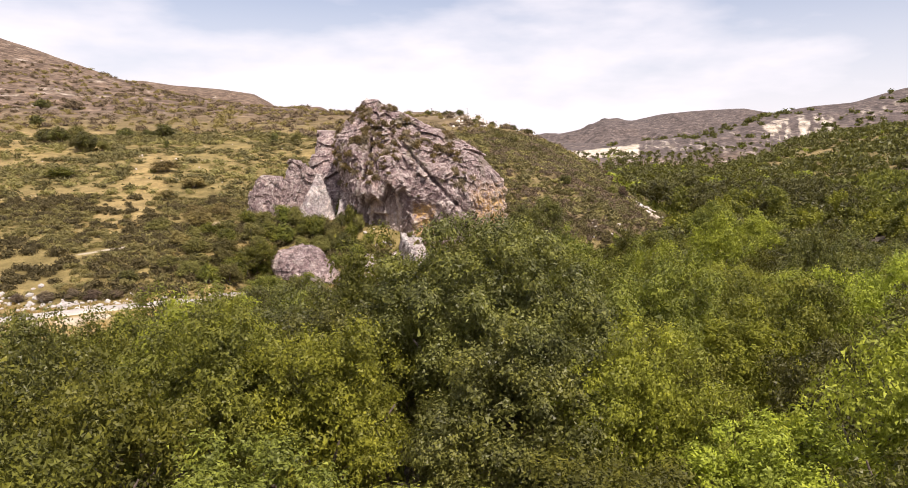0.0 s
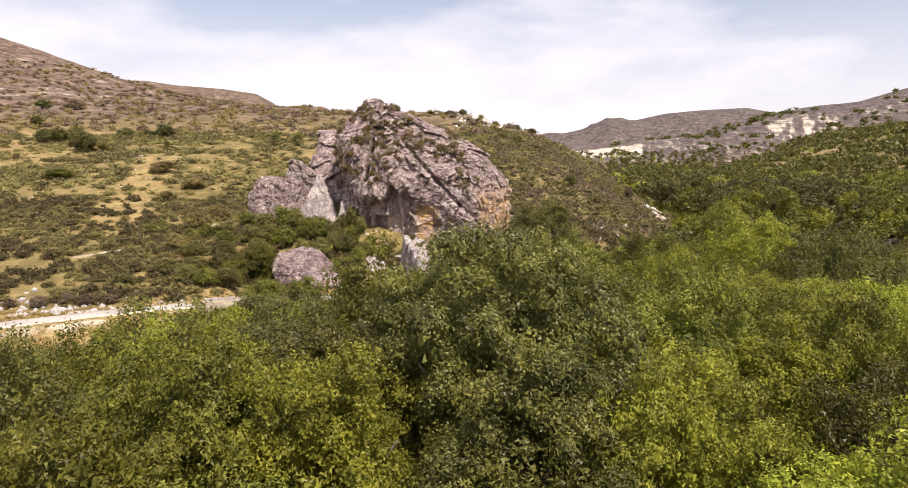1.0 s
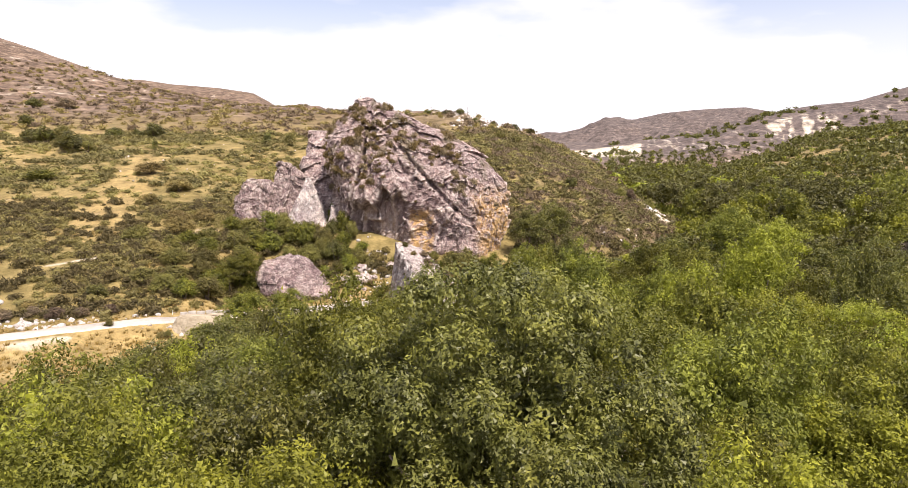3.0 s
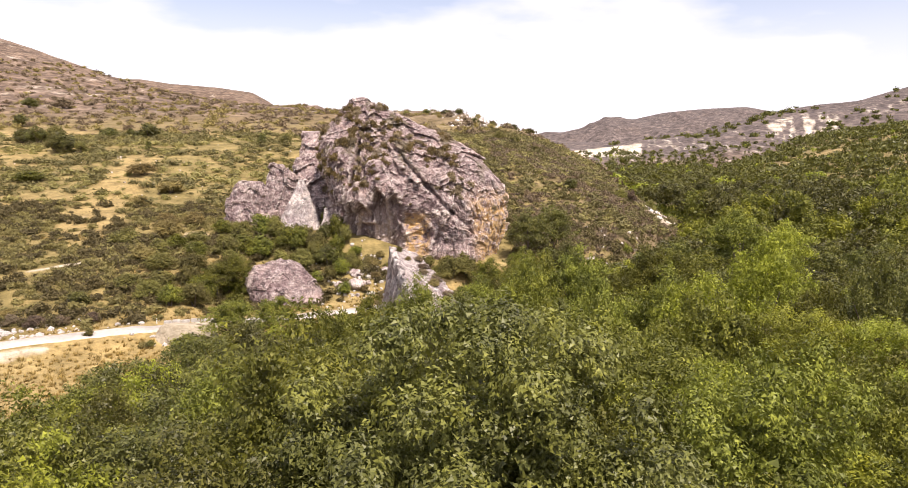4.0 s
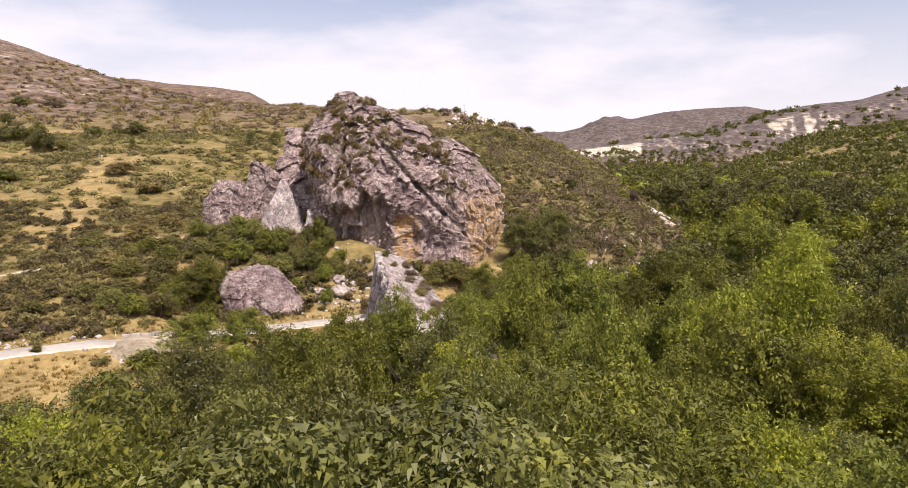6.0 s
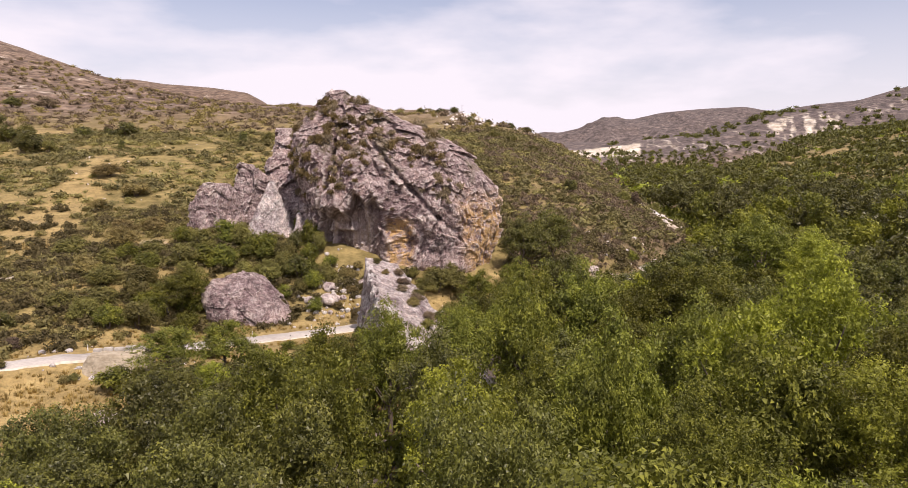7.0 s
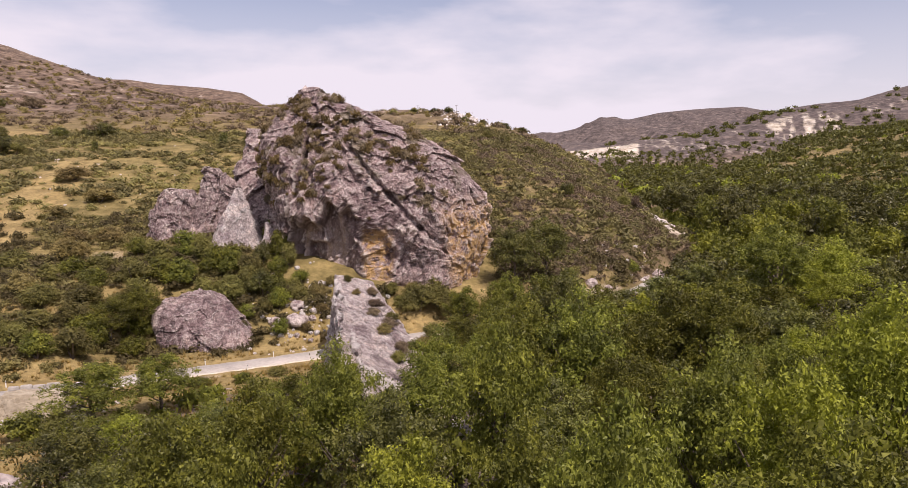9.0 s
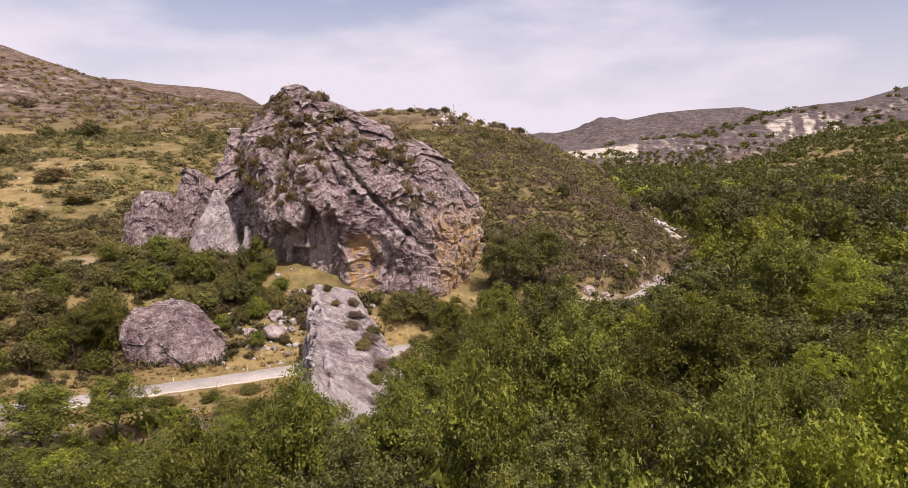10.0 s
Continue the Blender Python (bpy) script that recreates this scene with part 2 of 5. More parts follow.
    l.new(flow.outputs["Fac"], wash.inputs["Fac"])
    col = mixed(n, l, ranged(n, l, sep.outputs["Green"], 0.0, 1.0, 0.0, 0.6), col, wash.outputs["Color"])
    # pale broken edges, sunlit rim highlights painted in with them; moss-dark hollows
    edge = ranged(n, l, geo.outputs["Pointiness"], 0.51, 0.575, 0.0, 0.8)
    col = mixed(n, l, edge, col, pale)
    col = mixed(n, l, ranged(n, l, sep.outputs["Blue"], 0.0, 1.0), col, (0.11, 0.10, 0.035))
    l.new(col, bsdf.inputs["Base Color"])
    bsdf.inputs["Roughness"].default_value = 0.92
    bsdf.inputs["Specular IOR Level"].default_value = 0.2
    hgt = n.new("ShaderNodeMath")
    hgt.operation = "ADD"
    l.new(mid.outputs["Fac"], hgt.inputs[0])
    l.new(fine.outputs["Fac"], hgt.inputs[1])
    bumped(n, l, bsdf, hgt.outputs["Value"], 1.0, 0.9)
    return m


ROCK = rock_material("limestone", (0.378, 0.274, 0.260), (0.78, 0.68, 0.62), (0.115, 0.086, 0.086))
ROCK_PALE = rock_material("pale_limestone", (0.55, 0.455, 0.42), (0.82, 0.76, 0.71), (0.20, 0.16, 0.155))
# lighter copy of the limestone: sunlight on the pinnacles put into the colour
ROCK_SUNLIT = rock_material("sunlit_limestone", (0.66, 0.56, 0.52), (0.86, 0.82, 0.78), (0.36, 0.30, 0.29))


def ground_material():
    """Dry grass, thin scrub, bare pale soil and far garrigue (also the woods' shade-darkened floor), by the sheet's
    cover colours.
    """
    m, n, l, bsdf = material("ground_cover")
    geo = n.new("ShaderNodeNewGeometry")
    pos = geo.outputs["Position"]
    att = n.new("ShaderNodeAttribute")
    att.attribute_name = "cover"
    sep = n.new("ShaderNodeSeparateColor")
    l.new(att.outputs["Color"], sep.inputs["Color"])
    wide = noise_node(n, l, pos, 0.02, 5, 0.6)
    mid = noise_node(n, l, pos, 0.16, 6, 0.65)
    fine = noise_node(n, l, pos, 1.3, 6, 0.7)
    grass = ramp(n, [(0.25, (0.19, 0.135, 0.055)), (0.5, (0.30, 0.218, 0.092)), (0.75, (0.41, 0.31, 0.135))])
    l.new(mid.outputs["Fac"], grass.inputs["Fac"])
    scrub = ramp(n, [(0.34, (0.13, 0.10, 0.036)), (0.5, (0.20, 0.155, 0.06)), (0.66, (0.29, 0.22, 0.09))])
    l.new(mid.outputs["Fac"], scrub.inputs["Fac"])
    heath = ramp(n, [(0.38, (0.068, 0.047, 0.034)), (0.50, (0.145, 0.102, 0.074)), (0.62, (0.26, 0.19, 0.138))])
    far = noise_node(n, l, pos, 0.06, 9, 0.72)
    l.new(far.outputs["Fac"], heath.inputs["Fac"])
    pale = ramp(n, [(0.36, (0.30, 0.23, 0.16)), (0.5, (0.55, 0.48, 0.38)), (0.66, (0.74, 0.68, 0.60))])
    l.new(far.outputs["Fac"], pale.inputs["Fac"])
    dots = noise_node(n, l, pos, 0.42, 8, 0.7, 0.5)
    straw = mixed(n, l, ranged(n, l, dots.outputs["Fac"], 0.50, 0.62, 0.0, 0.55), grass.outputs["Color"], (0.12, 0.095, 0.035))
    straw = mixed(n, l, ranged(n, l, dots.outputs["Fac"], 0.44, 0.34, 0.0, 0.5), straw, (0.42, 0.33, 0.15))
    col = mixed(n, l, sep.outputs["Red"], scrub.outputs["Color"], straw)
    # thick garrigue, its colours lightened a little in place of distance haze
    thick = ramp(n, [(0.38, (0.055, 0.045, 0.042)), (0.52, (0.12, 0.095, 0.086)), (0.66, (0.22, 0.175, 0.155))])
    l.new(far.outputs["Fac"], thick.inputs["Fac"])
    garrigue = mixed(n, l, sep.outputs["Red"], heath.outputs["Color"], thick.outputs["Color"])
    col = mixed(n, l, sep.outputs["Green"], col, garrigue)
    squash = n.new("ShaderNodeVectorMath")
    squash.operation = "MULTIPLY"
    squash.inputs[1].default_value = (1.0, 0.6, 0.35)
    l.new(pos, squash.inputs[0])
    crack = noise_node(n, l, squash.outputs["Vector"], 0.05, 9, 0.7)
    edge = n.new("ShaderNodeMath")
    edge.operation = "MULTIPLY_ADD"
    edge.inputs[1].default_value = 1.9
    l.new(crack.outputs["Fac"], edge.inputs[0])
    l.new(sep.outputs["Blue"], edge.inputs[2])
    col = mixed(n, l, ranged(n, l, edge.outputs["Value"], 1.2, 1.6, 0.0, 0.88), col, pale.outputs["Color"])
    tone = ramp(n, [(0.3, (0.7, 0.68, 0.66)), (0.5, (1, 1, 1)), (0.7, (1.25, 1.2, 1.12))])
    l.new(wide.outputs["Fac"], tone.inputs["Fac"])
    col = mixed(n, l, 0.7, col, tone.outputs["Color"], "MULTIPLY")
    grain = ramp(n, [(0.3, (0.6, 0.6, 0.6)), (0.5, (1, 1, 1)), (0.7, (1.3, 1.3, 1.25))])
    l.new(fine.outputs["Fac"], grain.inputs["Fac"])
    col = mixed(n, l, 0.7, col, grain.outputs["Color"], "MULTIPLY")
    l.new(col, bsdf.inputs["Base Color"])
    bsdf.inputs["Roughness"].default_value = 0.95
    bsdf.inputs["Specular IOR Level"].default_value = 0.15
    bumped(n, l, bsdf, fine.outputs["Fac"], 0.7, 0.4)
    return m


GROUND = ground_material()


def speckled(name, a, b, scale, rough=0.9, bump=0.02):
    m, n, l, bsdf = material(name)
    geo = n.new("ShaderNodeNewGeometry")
    t = noise_node(n, l, geo.outputs["Position"], scale, 6, 0.65)
    w = noise_node(n, l, geo.outputs["Position"], scale * 0.08, 4, 0.6)
    r = ramp(n, [(0.3, a), (0.7, b)])
    l.new(t.outputs["Fac"], r.inputs["Fac"])
    tone = ramp(n, [(0.3, (0.75, 0.74, 0.72)), (0.7, (1.15, 1.14, 1.12))])
    l.new(w.outputs["Fac"], tone.inputs["Fac"])
    l.new(mixed(n, l, 1.0, r.outputs["Color"], tone.outputs["Color"], "MULTIPLY"), bsdf.inputs["Base Color"])
    bsdf.inputs["Roughness"].default_value = rough
    bumped(n, l, bsdf, t.outputs["Fac"], 0.5, bump)
    return m


ASPHALT = speckled("worn_asphalt", (0.36, 0.325, 0.29), (0.50, 0.46, 0.41), 1.5)
BANK_EARTH = speckled("bank_earth", (0.26, 0.21, 0.14), (0.46, 0.40, 0.30), 0.9)
DUST = speckled("pale_dust", (0.42, 0.36, 0.27), (0.66, 0.60, 0.49), 0.9)
CONCRETE = speckled("old_concrete", (0.34, 0.31, 0.28), (0.58, 0.54, 0.49), 1.2)
POLE_WOOD = speckled("pole_wood", (0.09, 0.07, 0.055), (0.17, 0.14, 0.11), 3.0)
WHITE_PAINT = speckled("white_paint", (0.66, 0.65, 0.62), (0.8, 0.79, 0.76), 4.0)
DARK_BAND_AND_HOLE = speckled("dark_band_and_hole", (0.03, 0.03, 0.03), (0.06, 0.055, 0.05), 4.0)


# ---- building helpers ----
def mesh_of(name, verts, faces, mat, smooth_faces=False):
    """A mesh from vertices and faces (rows of one length, or a list of faces of any length)."""
    me = bpy.data.meshes.new(name)
    if isinstance(faces, np.ndarray):
        V, F = np.asarray(verts, np.float32), faces.astype(np.int32)
        me.vertices.add(len(V))
        me.vertices.foreach_set("co", V.ravel())
        me.loops.add(F.size)
        me.loops.foreach_set("vertex_index", F.ravel())
        me.polygons.add(len(F))
        me.polygons.foreach_set("loop_start", np.arange(0, F.size, F.shape[1], dtype=np.int32))
        me.update(calc_edges=True)
    else:
        me.from_pydata(np.asarray(verts, float).tolist(), [], [list(map(int, f)) for f in faces])
    me.materials.append(mat)
    me.polygons.foreach_set("use_smooth", np.full(len(me.polygons), bool(smooth_faces)))
    me.update()
    return me


def cover_colours(me, rgb):
    att = me.color_attributes.new("cover", "FLOAT_COLOR", "POINT")
    att.data.foreach_set("color", np.column_stack([rgb, np.ones(len(rgb))]).astype(np.float32).ravel())


def part_mesh(name, me, parent, label=""):
    ob = new(name, me)
    ob.parent = parent
    return tagged(ob, label) if label else ob


def part(name, bm, mat, parent, label=""):
    me = bpy.data.meshes.new(name)
    bm.to_mesh(me)
    bm.free()
    me.materials.append(mat)
    return part_mesh(name, me, parent, label)


def tube(points, radii, sides=7):
    """A tapered tube along points: vertices and faces."""
    pts = np.asarray(points, float)
    verts, faces = [], []
    for i, (p, r) in enumerate(zip(pts, radii)):
        d = pts[min(i + 1, len(pts) - 1)] - pts[max(i - 1, 0)]
        d = d / (np.linalg.norm(d) + 1e-9)
        a = np.cross(d, (0.31, 0.95, 0.05))
        a /= np.linalg.norm(a)
        b = np.cross(d, a)
        for k in range(sides):
            t = 2 * math.pi * k / sides
            verts.append(p + r * (math.cos(t) * a + math.sin(t) * b))
    for i in range(len(pts) - 1):
        for k in range(sides):
            q = (k + 1) % sides
            faces.append((i * sides + k, i * sides + q, (i + 1) * sides + q, (i + 1) * sides + k))
    faces.append(tuple(range((len(pts) - 1) * sides, len(pts) * sides)))
    return verts, faces


def joined(pieces):
    verts, faces = [], []
    for v, f in pieces:
        off = len(verts)
        verts.extend(v)
        faces.extend([tuple(i + off for i in face) for face in f])
    return verts, faces


def box_bm(sx, sy, sz, at=(0, 0, 0), bevel=0.0):
    bm = bmesh.new()
    bmesh.ops.create_cube(bm, size=1, matrix=Matrix.Translation(at) @ Matrix.Diagonal((sx, sy, sz, 1)))
    if bevel:
        bmesh.ops.bevel(bm, geom=bm.edges[:], offset=bevel, segments=2, affect="EDGES")
    return bm


# ---- lie of the land ----
ROAD_LINE = np.array([(-210, 66), (-150, 92), (-110, 113), (-91, 126), (-75, 137.5), (-66, 143.5), (-58, 151), (-50, 159), (-41.5, 165), (-32.5, 169),
                      (-20.3, 175.5), (-4, 187), (20, 203), (46.7, 222), (61.6, 239), (75.5, 263), (90, 285), (96, 293)], float)
ROAD_HALF = 2.5


def road_height(x):
    return np.interp(x, (-80, -66, -50, -41, -10, 46), (-0.3, -0.6, -2.7, -3.3, -3.2, -2.5))


def road_curve():
    """The road's middle line, rounded off."""
    p = ROAD_LINE
    for _ in range(3):
        q = [p[0]]
        for a, b in zip(p[:-1], p[1:]):
            q += [a * 0.75 + b * 0.25, a * 0.25 + b * 0.75]
        p = np.array(q + [p[-1]])
    return p


ROAD = road_curve()


def road_distance(x, y):
    best = np.full(np.shape(x), 1e9)
    for a, b in zip(ROAD[:-1], ROAD[1:]):
        d = b - a
        t = np.clip(((x - a[0]) * d[0] + (y - a[1]) * d[1]) / (d @ d), 0, 1)
        best = np.minimum(best, np.hypot(x - a[0] - t * d[0], y - a[1] - t * d[1]))
    return best


SLOPE_Y = (-900, 100, 140, 150, 178, 212, 276, 304, 402, 489, 600, 900, 1200, 1450, 1800, 2400, 5000)
SLOPE_Z = (-2, -2, -0.3, 1, 6, 10.2, 18.5, 24, 41, 48, 57, 94, 130, 152, 130, 60, 0)
FOOT_Y = (100, 140, 165, 190, 221, 268, 330, 412, 579, 660, 768, 900, 1200, 1600, 5000)
FOOT_X = (-60, -45, -5, 25, 58, 92, 118, 124, 146, 132, 108, 80, 20, -60, -60)


def skyline(u, px, py, depth):
    """Crest height of a ridge at that depth, by tangent of the bearing, from bearings and rises in thousandths."""
    return 34 + np.interp(u, np.array(px) / 1000, np.array(py) / 1000) * depth


def land(x, y):
    x, y = np.asarray(x, float), np.asarray(y, float)
    shape = x.shape
    depth = np.maximum(y - 10, 1)
    u = (x - 2) / depth
    floor = -3.2 + 0.012 * np.maximum(y - 200, 0) * (y < 3000) + 4.5 * smooth(75, 10, y)
    floor = np.minimum(floor, 20)
    right = np.maximum(x - 60 - 0.32 * np.maximum(y, 300), 0) * 0.30 * smooth(-200, 300, y)
    right = np.minimum(right, 52 + 0.25 * right)
    g = np.interp(y, SLOPE_Y, SLOPE_Z)
    g = g - np.maximum(g - 92 + 0.12 * np.maximum(y - 800, 0), 0) * smooth(-330, -60, x) * smooth(500, 780, y)
    g = g + 112 * smooth(-330, -1000, x) * smooth(600, 1450, y) * smooth(3200, 1800, y)
    g = g + (np.interp(y, (150, 180, 188, 206, 214), (-3.4, -3.3, 0.6, 8.2, 10.4)) - g) * smooth(-68, -54, x) * smooth(212, 204, y) * smooth(140, 150, y)
    d = np.interp(y, FOOT_Y, FOOT_X) - x
    k = 0.75 * smooth(-6, 100, d) + 0.25 * smooth(-2, 38, d)
    lump = fbm(flat3(x, y, 60, 1.0), 4).reshape(shape)
    small = fbm(flat3(x, y, 9, 2.0), 3).reshape(shape)
    z = floor + right + (g - floor) * k
    z = z + lump * np.clip(depth / 250, 0.1, 2.2) * 2.0 * (0.25 + k) * smooth(0, 200, depth)
    z = z + small * 0.35 * np.clip(depth / 150, 0.5, 3)
    rough = ridged(flat3(x, y, 330, 3.0), 4).reshape(shape)
    brow = skyline(u, (-900, -650, -567, -484, -401, -318, -252, -150, -60), (225, 173, 144, 115, 93, 79, 75, 76, 76), depth)
    hill = smooth(-0.02, -0.2, u) * smooth(350, 650, depth)
    z = np.minimum(z, brow + 3 * lump - 6 + 4000 * (1 - hill))
    t = smooth(500, 1450, depth) * (1 - 0.8 * smooth(1450, 2300, depth)) * smooth(-0.2, -0.3, u)
    z = np.maximum(z, floor + (brow - 6 + 2 * lump - floor) * t)
    for crest, far, near, amp in (
        (skyline(u, (60, 108, 179, 216, 254, 295, 345, 411, 452, 530, 700), (0, 24, 39, 53, 51, 60, 65, 68, 61, 50, 40), 3400), 3400, 1500, 50),
        (skyline(u, (180, 262, 345, 400, 452, 494, 568, 650, 900), (0, 14, 28, 50, 61, 68, 76, 97, 130), 2100), 2100, 950, 34),
        (skyline(u, (-900, -442, -400, -335, -285, -262, -235, -150), (110, 106, 100, 95, 88, 76, 55, 20), 2500), 2500, 900, 20),
    ):
        t = smooth(far - near, far, depth) * (1 - 0.6 * smooth(far, far + 900, depth))
        edge = 4 * t * (1 - t)
        z = np.maximum(z, floor + (crest - floor) * t + rough * amp * edge + lump * amp * 0.25 * edge)
    rd = road_distance(x, y)
    w = smooth(9 + 3 * smooth(30, 60, x), 3.4, rd)
    z = z * (1 - w) + (road_height(x) - 0.12) * w
    return z


def cover(x, y):
    """Cover of the land as three shares: dry grass, heath, bare pale soil."""
    shape = np.shape(x)
    depth = np.maximum(y - 10, 1)
    u = (x - 2) / depth
    a = fbm(flat3(x, y, 42, 5.0), 4).reshape(shape)
    b = fbm(flat3(x, y, 15, 6.0), 4).reshape(shape)
    c = fbm(flat3(x, y, 160, 7.0), 4).reshape(shape)
    left = smooth(20, -60, x)
    grass = smooth(-0.05, 0.3, a + 0.3 * b - 0.05) * left
    lane = smooth(15, 6, np.abs(x + 112 + 0.3 * (y - 200))) * smooth(190, 230, y) * smooth(420, 330, y)
    meadow = smooth(0.35, 0.0, np.abs(depth - 350 - 0.1 * x) / 120) * left * smooth(-95, -140, x)
    strip = smooth(45, 25, np.abs(depth - 530 + 40 * b)) * left * smooth(-110, -150, x)
    grass = np.maximum.reduce([grass * 0.6 * smooth(700, 500, depth), lane, meadow * smooth(-0.35, 0.1, a), strip])
    clearing = smooth(7, 4, np.hypot(x + 79, (y - 212) * 0.7) + 2 * b)
    grass = np.maximum(grass, clearing)
    verge = smooth(16, 7, road_distance(x, y)) * smooth(60, 20, x)
    grass = np.maximum(grass, verge * 0.95)
    grass = np.maximum(grass, smooth(-42, -52, x) * smooth(142, 136, y) * smooth(60, 90, y) * 0.9)
    field = smooth(1.0, 0.6, np.hypot((x - 425) / 50, (y - 850) / 60) + 0.3 * a)
    grass = np.maximum(grass, field)
    heath = np.maximum(smooth(480, 900, depth), 0.6 * smooth(20, 70, x) * smooth(225, 260, y)) * (1 - field) * (1 - 0.85 * smooth(-20, 40, x - 60 - 0.32 * y) * smooth(1300, 1150, depth))
    bare = smooth(0.36, 0.55, b + 0.4 * c) * smooth(600, 900, depth) * 0.3
    ledge = smooth(0.1, 0.3, fbm(np.column_stack([x.ravel() / 90, y.ravel() / 90, land(x, y).ravel() / 6]), 4).reshape(shape))
    bare = np.maximum(bare, ledge * smooth(560, 900, depth) * smooth(1900, 1500, depth) * 0.28)
    rise = (land(x, y) - 34) / depth
    teeth = fbm(np.column_stack([u.ravel() * 240, rise.ravel() * 60, np.full(u.size, 2.2)]), 4).reshape(shape)
    distant = smooth(1250, 1400, depth)
    quarry = smooth(0.15, 0.16, u) * smooth(0.268, 0.262, u) * smooth(-0.002, 0.002, rise) * smooth(0.004, 0.0, rise - 0.004 - 0.11 * np.maximum(u - 0.15, 0)) * distant
    cliff = smooth(0.435, 0.45, u) * smooth(0.562, 0.55, u) * smooth(0.020, 0.026, rise) * smooth(0.064, 0.058, rise + 3.0 * (u - 0.51) ** 2) * distant
    cliff2 = smooth(0.255, 0.27, u) * smooth(0.415, 0.40, u) * smooth(0.006, 0.010, rise) * smooth(0.030, 0.024, rise) * distant
    cliff3 = smooth(0.575, 0.585, u) * smooth(0.66, 0.64, u) * smooth(0.055, 0.06, rise - 0.25 * (u - 0.58)) * smooth(0.078, 0.072, rise - 0.25 * (u - 0.58)) * distant
    bare = np.maximum.reduce([bare, 0.95 * quarry, 0.55 * cliff * smooth(-0.2, 0.1, teeth), 0.36 * cliff2 * smooth(-0.05, 0.2, teeth), 0.4 * cliff3 * smooth(-0.1, 0.2, teeth)])
    scree = smooth(20, 9, np.hypot(x - 92, (y - 355) * 0.42)) * smooth(-0.15, 0.15, b)
    bank = smooth(3.2, 4.2, road_distance(x, y)) * smooth(9, 6, road_distance(x, y)) * smooth(-0.1, 0.2, b)
    bare = np.maximum.reduce([bare, scree, (0.6 - 0.4 * smooth(40, 70, x)) * bank])
    path = 0.6 * smooth(1.5, 0.5, np.abs(y - 183 - 0.5 * (x + 100) - 4 * a)) * smooth(-112, -108, x) * smooth(-95, -99, x)
    bare = np.maximum(bare, np.maximum(path, 0.35 * clearing))
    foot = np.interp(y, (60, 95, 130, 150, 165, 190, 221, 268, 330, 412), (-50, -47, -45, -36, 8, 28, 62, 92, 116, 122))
    # woods floor coloured dark to deepen the shade in the gaps between trees
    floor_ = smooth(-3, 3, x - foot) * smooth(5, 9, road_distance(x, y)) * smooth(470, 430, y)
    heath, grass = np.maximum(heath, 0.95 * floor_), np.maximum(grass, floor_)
    grass = np.maximum(grass * (1 - heath * smooth(600, 900, depth)), smooth(1250, 1500, depth) * smooth(-0.05, 0.1, u))  # thick garrigue on the far side
    return np.column_stack([grass.ravel(), heath.ravel(), bare.ravel()])


def build_ground():
    front = np.linspace(-44, 44, 420)
    rest = np.linspace(44, 316, 60)[1:-1]
    az = np.radians(np.concatenate([front, rest]))
    rad = np.concatenate([np.geomspace(8, 60, 14)[:-1], np.geomspace(60, 700, 190)[:-1], np.geomspace(700, 4850, 110)])
    A, R = np.meshgrid(az, rad)
    X, Y = 2 + R * np.sin(A), 10 + R * np.cos(A)
    Z = land(X, Y)
    nr, na = X.shape
    verts = np.column_stack([X.ravel(), Y.ravel(), Z.ravel()])
    i, j = np.meshgrid(np.arange(nr - 1), np.arange(na), indexing="ij")
    k = (j + 1) % na
    faces = np.column_stack([(i * na + j).ravel(), (i * na + k).ravel(), ((i + 1) * na + k).ravel(), ((i + 1) * na + j).ravel()])
    hub = len(verts)
    verts = np.vstack([verts, [2, 10, float(land(np.array([2.0]), np.array([10.0]))[0])]])
    fan = [(hub, int((n + 1) % na), int(n)) for n in range(na)]
    me = mesh_of("ground", verts, list(faces[:, ::-1]) + fan, GROUND, True)
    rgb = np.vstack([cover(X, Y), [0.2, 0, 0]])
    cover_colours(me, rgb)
    return tagged(new("ground", me), "dry grass, scrub and bare soil of a river valley and its hills", "ground", kind="structure")


build_ground()


def build_road():
    """Asphalt with pale dusty shoulders, on its own low bed."""
    p = ROAD
    d = np.gradient(p, axis=0)
    d /= np.linalg.norm(d, axis=1)[:, None]
    nrm = np.column_stack([-d[:, 1], d[:, 0]])
    def strip(offsets, heights, mat, name, label):
        verts, faces = [], []
        m = len(offsets)
        for i, (q, n) in enumerate(zip(p, nrm)):
            for o, h in zip(offsets, heights):
                wob = 0.18 * math.sin(i * 1.7 + o) + 0.12 * math.sin(i * 3.1)
                s = o + (wob if abs(o) > 1.5 else 0)
                verts.append((q[0] + n[0] * s, q[1] + n[1] * s, float(road_height(q[0])) + h))
        for i in range(len(p) - 1):
            for k in range(m - 1):
                faces.append((i * m + k + 1, i * m + k, (i + 1) * m + k, (i + 1) * m + k + 1))
        ob = new(name, mesh_of(name, verts, faces, mat, True))
        return tagged(ob, label, name, kind="structure")
    strip((-3.2, -2.8, 0, 2.8, 3.2), (-0.35, 0.0, 0.01, 0.0, -0.35), DUST, "road_shoulder", "pale dusty gravel edge of the country road")
    strip((-ROAD_HALF - 0.1, -ROAD_HALF, 0, ROAD_HALF, ROAD_HALF + 0.1), (-0.05, 0.03, 0.07, 0.03, -0.05), ASPHALT, "road", "sun-bleached narrow asphalt country road")


build_road()


